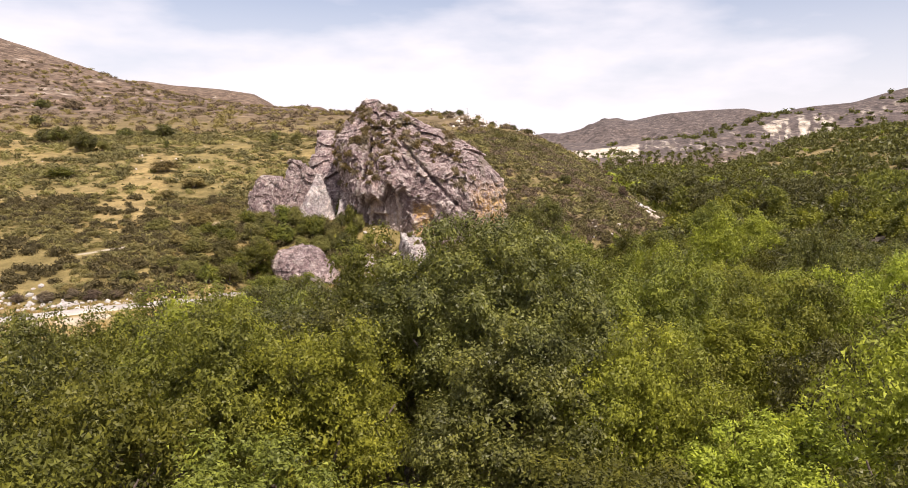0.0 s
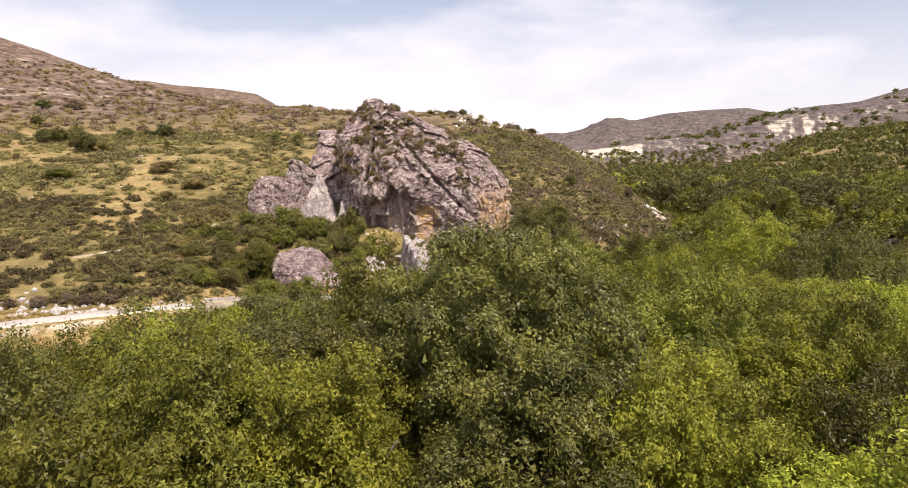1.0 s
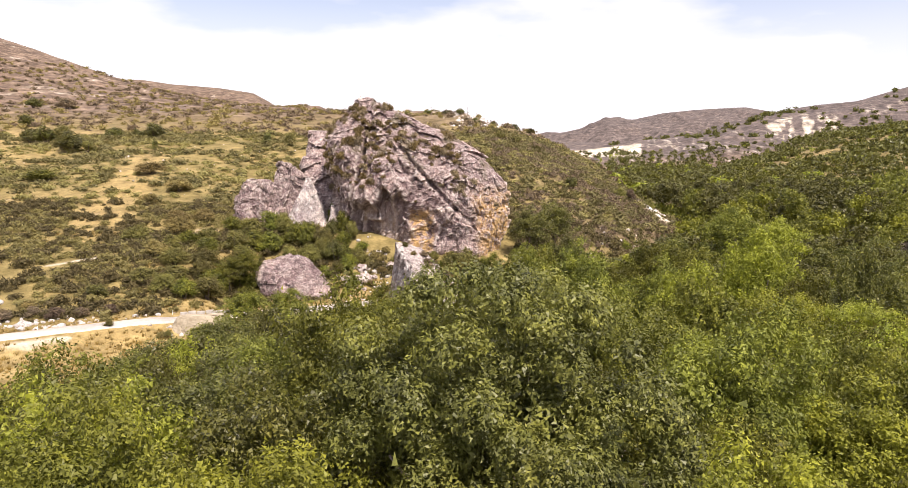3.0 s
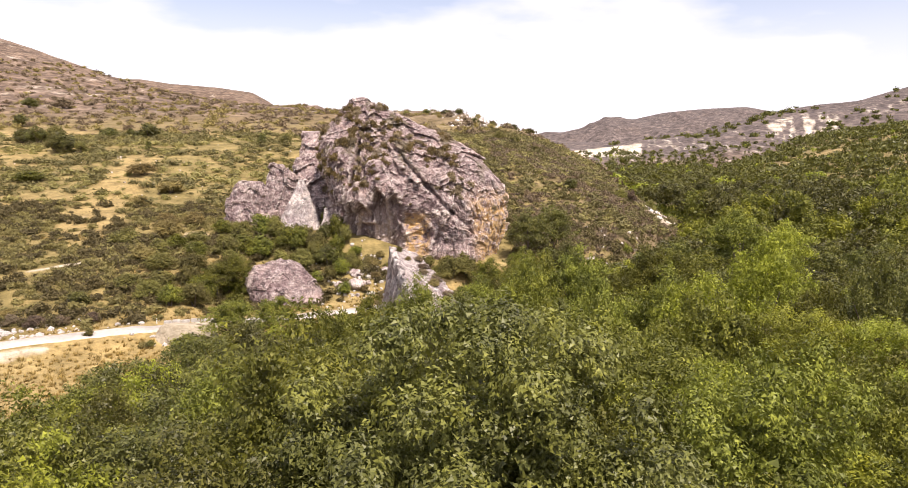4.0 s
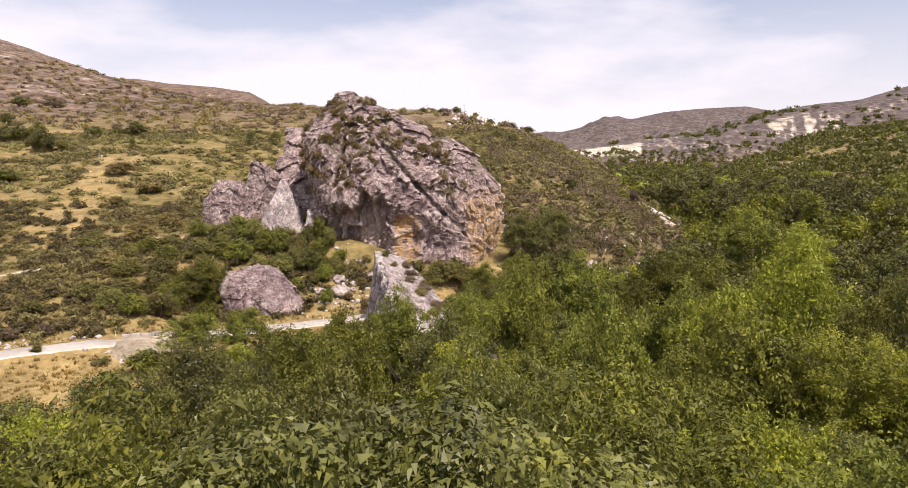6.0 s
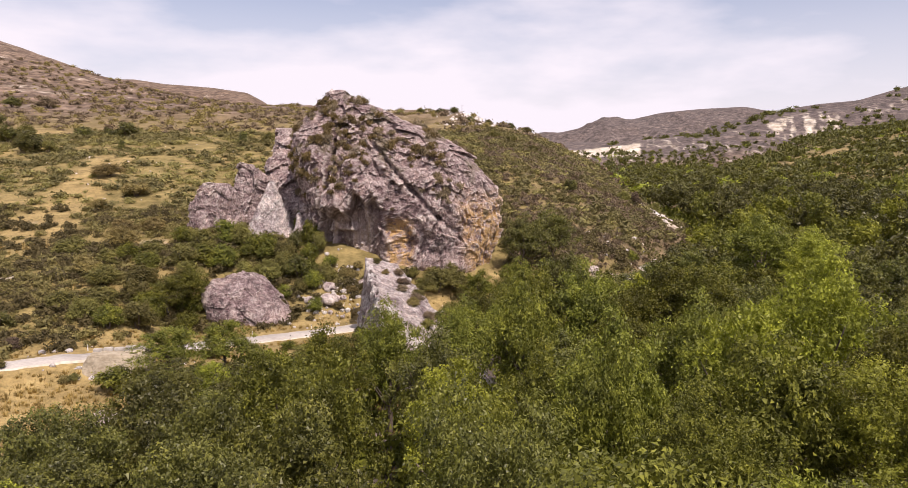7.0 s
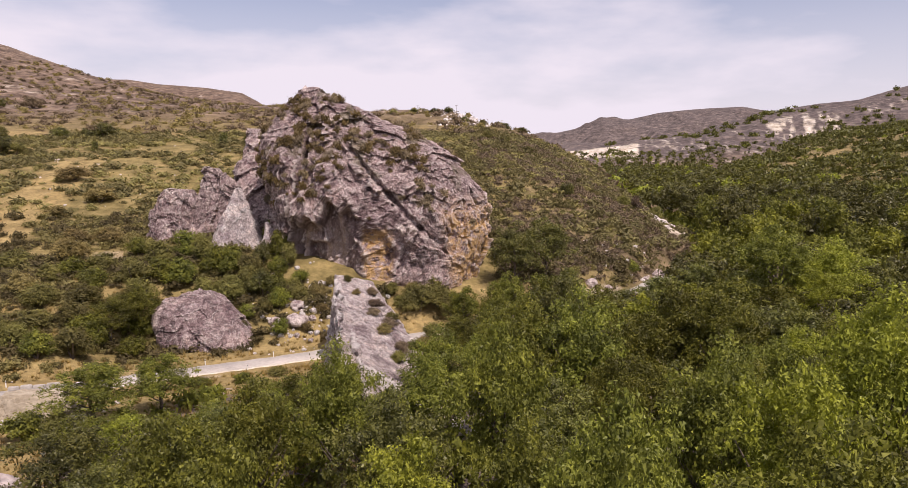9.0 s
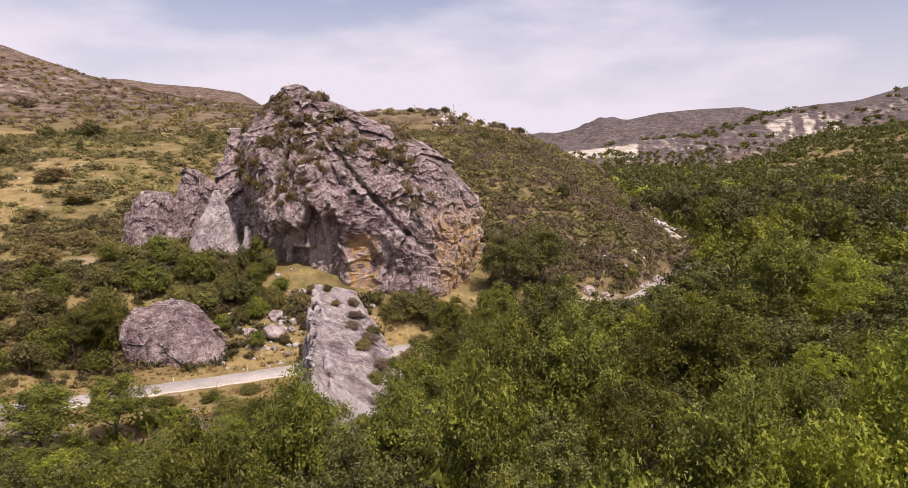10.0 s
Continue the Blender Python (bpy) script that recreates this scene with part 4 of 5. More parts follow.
SET_TREES = [  # x, y, top, spread, look
    (1.0, 28, 28.8, 1.0, "dark"), (-9.5, 20, 23.4, 0.9, "bright"), (-16.5, 22, 24.6, 0.9, "mid"), (12.5, 27, 21.5, 0.8, "mid"),
    (9, 43, 25.0, 1.05, "mid"), (21, 31, 21.8, 0.95, "bright"), (81, 199, 18.8, 1.4, "mid"), (93, 197, 16.0, 1.45, "bright"), (87, 189, 11, 1.0, "bright"), (77, 190, 8, 1.0, "mid"), (6, 10, 19.5, 1.0, "mid"), (-3, 8, 18.5, 1.0, "mid"), (15, 13, 20, 1.0, "bright"), (-11, 9, 20, 1.0, "mid"),
    (15, 128, 16.7, 0.95, "mid"), (22, 129, 17.6, 1.1, "mid"), (29, 80, 19.2, 1.1, "mid"), (32, 92, 18.4, 1.0, "bright"), (37, 75, 18.7, 1.0, "bright"), (44, 70, 18.5, 1.0, "bright"), (2, 91, 14.4, 0.85, "bright"), (34, 46, 21.2, 1.0, "bright"), (44, 47, 22.0, 1.0, "bright"),
    (-8, 33, 26.8, 0.95, "mid"), (46, 90, 18.5, 1.0, "mid"), (45, 140, 15.0, 1.1, "mid"), (4, 118, 12.5, 0.9, "mid"), 
    (-6, 115, 14.6, 0.85, "mid"), (-17, 98.5, 13.7, 0.9, "mid"), (-13, 106, 13.0, 0.8, "mid"), (17, 112, 11.5, 0.9, "dark"), (31, 103, 17.8, 1.0, "mid"), (41, 144, 16.3, 1.0, "mid"), (45, 102, 21.8, 1.1, "bright"), (69, 149, 10.0, 0.9, "mid"),
    (22, 213, 18.5, 1.15, "dark"), (31, 221, 19.5, 1.1, "dark"), (-44.5, 137, 6.0, 1.1, "mid"), (-60, 174, 8.0, 0.85, "mid"), (-57.5, 181, 9.5, 0.8, "mid"), (-12.5, 135, 6.6, 0.8, "mid"), (-8, 134, 5.6, 0.7, "mid"), (-2.5, 131, 4.6, 0.65, "mid"), (-17.5, 138, 4.0, 0.7, "mid"), (-19, 131, 4.5, 0.75, "mid"), (-25, 129, 3.2, 0.75, "mid"), (-7, 127, 5.4, 0.75, "mid"), (2, 123, 5.6, 0.75, "mid"), (-33, 127, 2.6, 0.8, "mid"), (-41, 126, 2.6, 0.75, "mid"),
    (11, 145, 8.0, 0.75, "mid"), (14, 152, 10.5, 0.9, "mid"), (8, 160, 8.0, 0.7, "mid"), (15, 170, 8.5, 0.8, "mid"), (24, 180, 8.0, 0.8, "mid"), (18, 189, 10.0, 0.85, "mid"), (27, 193, 9.5, 0.85, "mid"), (9, 189, 7.0, 0.7, "mid"), (31, 186, 8.0, 0.8, "mid"),
]


def build_forest():
    rand = np.random.default_rng(21)
    spots = [(x, y) for x, y, *_ in SET_TREES]
    for n, (x, y, top, spread, look_) in enumerate(SET_TREES):
        kind = GREAT if n == 0 else (FINE[n % 3] if y < 80 else (MIDDLE[n % 4] if y < 190 or top > 12 else DISTANT[n % 4]))
        plant_tree(kind, x, y, top, spread, n * 1.3, *LOOKS[look_])
    tries = []
    y = 6.0
    while y < 430:
        step = 7.2 if y < 62 else 8.8
        half = 8 + 0.67 * (y + 21)
        x = -half
        while x < half:
            tries.append((x + rand.uniform(-2.6, 2.6), y + rand.uniform(-2.6, 2.6)))
            x += step
        y += step * 0.95
    far = []
    count = 0
    for x, y in tries:
        if any((x - a) ** 2 + (y - b) ** 2 < (6.0 if y < 62 else 7.2) ** 2 for a, b in spots) or not forest_here(x, y):
            continue
        spots.append((x, y))
        top = float(canopy_top(x, y)) + rand.normal(scale=1.5 if y < 60 else 2.6) * (0.4 if x < -12 else 1.0)
        if y < 60:
            top = min(top, 25.5) if abs(x) > 12 else min(top, 23.5)
        if abs(x) < 10 and y < 14:
            top = min(top, 17)
        top = min(top, float(canopy_top(x, y)) + 1.0) if x > 30 and 140 < y < 255 else top
        if top < float(land(np.array([x]), np.array([y]))[0]) + 3.0:
            continue
        mix = value_noise(np.array([[x / 30, y / 30, 3.3]]))[0] + rand.normal(scale=0.16)
        mix -= 0.2 * float(smooth(20, 45, x)) * float(smooth(55, 75, y))
        mix += 0.2 if x < -6 and y < 62 else 0.0
        look_ = "bright" if mix > 0.68 else ("dark" if mix < 0.42 else "mid")
        if y < 50:
            plant_tree(FINE[rand.integers(3)] if abs(x) < 0.45 * (y + 12) and y < 44 else NEAR[rand.integers(3)], x, y, top, rand.uniform(0.75, 1.0), rand.random() * 6.28, *LOOKS[look_])
        elif y < 76:
            plant_tree(NEAR[rand.integers(3)], x, y, top, rand.uniform(0.7, 0.95), rand.random() * 6.28, *LOOKS[look_])
        elif count < 260 and y < 215:
            count += 1
            plant_tree((MIDDLE if y < 150 else DISTANT)[rand.integers(4)], x, y, top, rand.uniform(0.72, 1.05), rand.random() * 6.28, *LOOKS[look_])
        else:
            far.append((x, y, top))
    return far


FAR_SPOTS = build_forest()


def merged_stuff(name, label, category, spots, kinds, mat):
    """One mesh of many plants: spots are x, y, z, width scale, height scale."""
    rand = np.random.default_rng(len(spots))
    VV, FF, off = [], [], 0
    for x, y, z, sx, sz in spots:
        v, f = kinds[rand.integers(len(kinds))]
        a = rand.random() * 6.28
        c, s = math.cos(a), math.sin(a)
        w = np.column_stack([(v[:, 0] * c - v[:, 1] * s) * sx + x, (v[:, 0] * s + v[:, 1] * c) * sx + y, v[:, 2] * sz + z])
        VV.append(w)
        FF.append(f + off)
        off += len(v)
    V, F = np.vstack(VV), np.vstack(FF)
    me = bpy.data.meshes.new(name)
    me.vertices.add(len(V))
    me.vertices.foreach_set("co", V.astype(np.float32).ravel())
    me.loops.add(F.size)
    me.loops.foreach_set("vertex_index", F.astype(np.int32).ravel())
    me.polygons.add(len(F))
    me.polygons.foreach_set("loop_start", np.arange(0, F.size, 3, dtype=np.int32))
    me.materials.append(mat)
    me.update(calc_edges=True)
    me.validate()
    return tagged(new(name, me), label, category, kind="stuff")


def crown_arrays(seed, rx, rz, number, size, count, leaf, lift):
    rand = np.random.default_rng(seed)
    c, r = clumps(rand, rx, rz, number, size)
    V1, F1 = leaves(rand, c, r, count, leaf)
    V2, F2 = leaves(rand, np.array([[0, 0, -0.2 * rz]]), np.array([[rx * 0.7, rx * 0.7, rz * 0.7]]), count // 8, leaf * 1.8)
    return np.vstack([V1, V2]) + (0, 0, lift), np.vstack([F1, F2 + len(V1)])


def build_far_forest():
    kinds = [crown_arrays(400 + n, 4.8, 6.0, 15, 1.9, 520, 0.95, 6.0) for n in range(5)]
    coarse = [crown_arrays(420 + n, 4.8, 6.0, 7, 2.8, 110, 1.9, 6.0) for n in range(4)]
    rand = np.random.default_rng(31)
    spots = [(x, y, top - 11.5, rand.uniform(0.85, 1.2), rand.uniform(0.9, 1.1)) for x, y, top in FAR_SPOTS]
    more = []
    y = 430.0
    while y < 1500:
        x = np.interp(y, (412, 579, 768, 1000, 1500), (118, 142, 112, 95, 60))
        while x < 150 + 0.66 * y:
            px, py = x + rand.uniform(-10, 10), y + rand.uniform(-10, 10)
            if rand.random() < 0.92 - 0.3 * smooth(0, 120, px - 60 - 0.32 * y):
                bank = float(smooth(0, 60, px - 60 - 0.32 * py))
                more.append((px, py, 0.5 - 1.5 * bank, rand.uniform(1.0, 1.5) * (1 - 0.35 * bank), rand.uniform(0.7, 1.0) * (1 - 0.45 * bank)))
            x += 10 + 0.012 * (y - 430)
        y += 13 + 0.02 * (y - 430)
    more = np.array(more)
    more[:, 2] += land(more[:, 0], more[:, 1])
    spots += [tuple(q) for q in more]
    tone = value_noise(np.array([[a / 45, b / 45, 8.1] for a, b, *_ in spots])) + rand.normal(scale=0.12, size=len(spots))
    near = np.array([b < 430 for _, b, *_ in spots])
    for name, label, mat, ok in (("far_woods", "dense green riverside woods filling the valley", LEAF_MID, (tone > 0.57) & (tone < 0.8)),
                                 ("far_dark_woods", "dense dark green riverside woods filling the valley", LEAF_DARK, tone <= 0.57),
                                 ("far_light_woods", "fresh light green riverside trees in the valley woods", LEAF_BRIGHT, tone >= 0.8)):
        merged_stuff(name, label, "woods", [q for q, k, v in zip(spots, ok, near) if k and v], kinds, mat)
        merged_stuff(name.replace("far", "distant"), label, "woods", [q for q, k, v in zip(spots, ok, near) if k and not v], coarse, mat)


build_far_forest()


# ---- shrubs and bushes ----
BUSH_KINDS = []
for _n in range(6):
    _rand = np.random.default_rng(500 + _n)
    _c, _r = clumps(_rand, 0.34, 0.52, 22, 0.16)
    _c[:, 2] = np.abs(_c[:, 2]) * 1.15
    _v, _f = leaves(_rand, _c, _r, 4200, 0.04, -0.5)
    _v3, _f3 = leaves(_rand, np.array([[0, 0, 0.2]]), np.array([[0.3, 0.3, 0.34]]), 500, 0.075)
    BUSH_KINDS.append((mesh_of("foliage", np.vstack([_v, _v3]) + (0, 0, 0.14), np.vstack([_f, _f3 + len(_v)]), LEAF_OLIVE),
                       mesh_of("stem", *joined([tube([(0, 0, -0.08), (0.1 * math.cos(k * 2.1), 0.1 * math.sin(k * 2.1), 0.2), (0.25 * math.cos(k * 2.1), 0.25 * math.sin(k * 2.1), 0.5)],
                                                     (0.03, 0.022, 0.01), 5) for k in range(3)]), BARK)))

BUSH_LOOKS = {
    "dark": (LEAF_DARK, "dense dark green evergreen bush on the rocky slope"),
    "green": (LEAF_MID, "rounded leafy green bush beside the rocks"),
    "olive": (LEAF_OLIVE, "grey-green olive bush on dry ground"),
    "scrub": (LEAF_SCRUB, "brownish dry thorny scrub on the hillside"),
    "heath": (LEAF_HEATH, "purplish-brown withered shrub on the slope"),
}


def bush(x, y, width, height, look_, n, z=None, name="bush", group="bushes on the slopes"):
    foliage, stem = BUSH_KINDS[n % 6]
    z = float(land(np.array([x]), np.array([y]))[0]) if z is None else z
    mat, label = BUSH_LOOKS[look_]
    root = tagged(new(name), label, "bush", group)
    root.matrix_world = Matrix.Translation((x, y, z)) @ Matrix.Rotation(n * 1.9, 4, "Z") @ Matrix.Diagonal((width, width, height, 1))
    part_mesh("stem", stem, root)
    f = part_mesh("foliage", foliage, root)
    f.material_slots[0].link = "OBJECT"
    f.material_slots[0].material = mat
    return root


ROCK_SIDE = [  # bushes round the crag, the boulder and the road: x, y, width, height, look
    (-55, 173, 7, 6, "green"), (-63, 170, 8, 7, "green"), (-60, 188, 8, 8, "olive"), (-40, 137, 6, 4, "green"), (-61, 137, 3, 2, "olive"), 
    (-62, 164, 8, 8, "olive"), (-68, 180, 9, 6, "olive"), (-55, 199, 9, 9, "green"), (-49, 195, 7, 6, "olive"), (-43, 195, 9, 7, "olive"), (-36, 197, 9, 8, "dark"),
    (-40, 199, 7, 8, "olive"), (-56, 189, 7, 4, "green"), (-34.5, 191, 5, 5.0, "olive"), (-29.6, 184.5, 5, 4.4, "green"), (-32, 193, 6, 6, "green"), (-81, 193, 9, 5, "olive"),
    (-1, 198.5, 11, 8.5, "olive"), (6, 201, 9, 7.5, "olive"), (27, 209, 9, 9, "dark"), (37, 224, 8, 8, "dark"), (35, 214, 7, 7, "olive"), (63, 256, 5.5, 5, "green"),
    (52, 314, 8, 8, "dark"), (77, 326, 7, 8, "olive"), (83, 331, 6, 8, "heath"), (98, 352, 7, 7, "olive"), (43, 215, 6, 5, "olive"), (-24, 199, 5, 3.5, "scrub"),
    (-29, 203, 6, 4, "green"), (-18, 200, 4, 3, "olive"), (-38, 190, 5, 4, "green"), (-63, 206, 9, 7, "olive"), (-70, 212, 8, 6, "green"), (-50, 205, 8, 8, "green"),
    (-86, 157, 5.5, 5, "dark"), (-66, 160, 7, 7, "green"), (-72, 170, 9, 5, "olive"), (-92, 224, 10, 6, "scrub"), (-84, 226, 9, 6, "scrub"), (-78, 196, 9, 6, "green"),
    (-58, 142.5, 3.6, 3.0, "dark"), (-54, 141, 3.2, 3.0, "olive"), (-51, 139, 3.6, 3.4, "olive"), (-73, 137, 2.6, 2.0, "olive"), (-62, 136, 2.4, 1.8, "scrub"),
    (8, 188, 8, 6, "olive"), (14, 197.5, 7, 5, "green"), (2, 187, 6, 5, "olive"), (9, 201, 7, 5, "olive"), (19, 205, 8, 7, "dark"), (28, 207, 8, 8, "green"),
]
MORE_BUSHES = [  # the thicket between the boulder, the fins and the crag
    (-46, 205, 9, 9, "green"), (-58, 211, 9, 8, "green"), (-53, 208, 8, 9, "olive"), (-39, 207, 7, 8, "dark"), (-41, 203, 8, 8, "olive"), (-35, 205, 6, 6, "green"),
    (-60, 199, 9, 7, "green"), (-64, 194, 9, 7, "olive"), (-61, 186, 8, 6, "olive"), (-58, 180, 7, 7, "green"), (-70, 188, 9, 6, "green"), (-74, 200, 10, 6, "olive"),
    (-66, 172, 8, 7, "olive"), (-61, 170, 7, 8, "green"), (-76, 178, 9, 6, "olive"), (-82, 184, 9, 6, "scrub"), (-72, 163, 7, 6, "olive"), (-79, 167, 8, 5, "olive"),
    (-45, 189, 6, 5, "green"), (-38, 184, 5, 4, "olive"), (-50, 184, 6, 7, "green"), (-29, 197, 6, 5, "olive"), (-24.5, 186, 3.4, 2.6, "scrub"), (-22, 193, 4, 2.6, "scrub"),
    (-52, 133, 9, 6, "green"), (-43, 131, 7, 5, "green"), (-86, 210, 11, 7, "scrub"), (-97, 205, 11, 6, "olive"),
    (-4, 177, 6, 5, "olive"), (1, 175, 6, 5, "scrub"), (4, 168, 6, 5, "green"), (7, 177, 7, 6, "olive"), (-9, 185, 5, 4, "olive"), (10, 182, 6, 5, "green"), (-1, 169, 5, 3, "scrub"),
    (-84, 147, 4, 3.2, "heath"), (-89, 146, 5, 3.5, "heath"), (-94, 146, 4, 3, "heath"), (-99, 143, 5, 3.4, "heath"), (-105, 142, 4, 3, "heath"), (-79, 150, 4, 3, "heath"), (-97, 149, 5, 3, "scrub"),
    (-36, 212, 7, 9, "green"), (-33, 208, 6, 7, "olive"), (-40, 226, 7, 9, "green"), (-36, 222, 6, 8, "dark"), (-44, 231, 7, 8, "olive"), (-50, 236, 6, 6, "green"),
    (-22, 203, 4, 3, "scrub"), (-14, 203, 4, 2.6, "olive"), (-8, 202, 5, 4, "olive"), (3, 201, 9, 8.5, "olive"), (10, 203, 7, 6, "olive"), (16, 206, 7, 6, "green"), (-3, 204, 5, 4, "scrub"),
    (-30, 200, 5, 4, "olive"), (-25, 199.5, 4, 3, "scrub"), (-19, 199, 4, 2.6, "olive"), (-12, 199, 4.5, 3, "scrub"), (-5, 198, 5, 4, "olive"), (-34, 201, 5, 5, "green"),
    (-30, 159, 5, 1.8, "green"), (-37, 157, 6, 1.6, "green"), (-25, 163, 5, 1.8, "olive"), (-43, 153, 6, 2, "green"), (-33, 151, 6, 2.4, "green"), (-26, 155, 6, 2.6, "olive"),
    (-41, 221, 4, 6, "green"), (-47, 226, 5, 7, "olive"), (-38, 216, 5, 5, "olive"),
]
SLAB_BUSHES = [  # share of the slab's length and width, width, height, look
    (0.06, 0.3, 2.4, 1.8, "olive"), (0.16, 0.75, 3, 2.2, "heath"), (0.22, 0.35, 2.6, 1.8, "scrub"), (0.30, 0.62, 3.6, 2.4, "heath"), (0.38, 0.82, 3.4, 2.4, "olive"), (0.40, 0.5, 3.4, 2.2, "heath"),
    (0.48, 0.66, 4, 2.6, "heath"), (0.56, 0.52, 3.4, 2.4, "scrub"), (0.60, 0.85, 4, 2.8, "olive"), (0.66, 0.64, 3.6, 2.6, "heath"), (0.74, 0.82, 4, 3, "heath"), (0.78, 0.5, 3.4, 2.6, "olive"), (0.86, 0.7, 4, 3, "scrub"),
]
for _n, (_s, _t, _w, _h, _k) in enumerate(SLAB_BUSHES):
    _p = slab_spot(REAR_SLAB, _s, _t)
    bush(_p[0], _p[1], _w, _h, _k, _n + 2, _p[2] - 0.3)
for _n, (_x, _y, _w, _h, _k) in enumerate(MORE_BUSHES):
    bush(_x, _y, _w, _h, _k, _n + 1)
for _n, (_x, _y, _w, _h, _k) in enumerate(ROCK_SIDE):
    bush(_x, _y, _w, _h, _k, _n)

HILL_TREES = [  # single trees on the hillside: x, y, width, height, look
    (-213, 386, 19, 14, "dark"), (-222, 392, 9, 12, "olive"), (-203, 384, 9, 9, "olive"), (-496, 831, 24, 16, "dark"), (-474, 864, 28, 18, "heath"), (-201, 467, 20, 12, "dark"), (-230, 472, 15, 9, "dark"),
    (-258, 440, 18, 14, "dark"), (-245, 436, 15, 15, "olive"), (-272, 446, 15, 13, "dark"), (-371, 608, 17, 14, "dark"), (-108, 398, 7, 9, "dark"), (-95, 398, 8, 8, "olive"),
    (-217, 477, 9, 7, "dark"), (-169, 391, 4, 8, "dark"), (-138, 311, 16, 7, "scrub"), (-114, 282, 14, 7, "scrub"), (-117, 260, 8, 5, "scrub"), (-183, 303, 17, 6, "green"),
    (28, 451, 11, 7, "olive"), (37, 430, 9, 6, "olive"), (47, 410, 8, 5, "olive"), (20, 698, 10, 8, "dark"), (-30, 471, 12, 10, "olive"), (5, 760, 12, 8, "dark"),
    (-10, 770, 10, 7, "dark"), (-30, 775, 14, 7, "dark"), (-52, 780, 12, 6, "olive"), (34, 640, 9, 7, "olive"), (50, 590, 9, 7, "dark"), (60, 560, 10, 6, "olive"), (44, 615, 10, 6, "dark"),
]
for _n, (_x, _y, _w, _h, _k) in enumerate(HILL_TREES):
    bush(_x, _y, _w, _h, _k, _n + 3, None, "hill_tree" if _w > 12 else "bush", "trees and bushes on the hillside")


def low_plants(seed, count, leaf, number=7):
    """A low mounded shrub, a metre wide and high."""
    rand = np.random.default_rng(seed)
    c, r = clumps(rand, 0.36, 0.4, number, 0.2)
    c[:, 2] = np.abs(c[:, 2])
    v, f = leaves(rand, c, r, count, leaf, -0.2, 6, 0.0)
    v2, f2 = leaves(rand, np.array([[0, 0, 0.12]]), np.array([[0.32, 0.32, 0.3]]), max(count // 5, 12), leaf * 1.25)
    tri = np.vstack([v, v2]).reshape(-1, 3, 3)
    mid = tri[:, :, 2].mean(1, keepdims=True)
    tri[:, :, 2] = mid + 1.8 * (tri[:, :, 2] - mid)  # leaves stand upright on a mound that is pressed flat
    return tri.reshape(-1, 3) + (0, 0, 0.12), np.vstack([f, f2 + len(v)])


def scatter(region, spacing, keep, seed):
    """Spots on a shaken grid over x0, x1, y0, y1 where keep(x, y) exceeds chance."""
    x0, x1, y0, y1 = region
    rand = np.random.default_rng(seed)
    X, Y = np.meshgrid(np.arange(x0, x1, spacing), np.arange(y0, y1, spacing))
    x = X.ravel() + rand.uniform(-0.5, 0.5, X.size) * spacing
    y = Y.ravel() + rand.uniform(-0.5, 0.5, X.size) * spacing
    seen = (np.abs((x - 2) / (y + 25)) < 0.72) & (road_distance(x, y) > 5.0)
    crag = (np.abs(x + 14) < 31) & (np.abs(y - 224) < 22)
    ok = seen & ~crag & (rand.random(X.size) < keep(x, y))
    x, y = x[ok], y[ok]
    return x, y, land(x, y), rand


def scrub_share(x, y):
    """How thickly scrub grows: thin on the dry meadows, thick on the lower slope and the spur."""
    c = cover(x, y)
    share = np.clip(1.1 - 0.95 * c[:, 0], 0.2, 1) * np.clip(1 - 1.3 * c[:, 2], 0, 1)
    foot = np.interp(y, (140, 165, 190, 221, 268, 330, 412, 579, 768), (-56, -40, 10, 54, 92, 118, 124, 148, 110))
    return share * (x < foot) * smooth(139, 146, y + 0.02 * x)


def patchy(x, y, scale, seed):
    return smooth(-0.25, 0.2, fbm(flat3(x, y, scale, seed), 3))


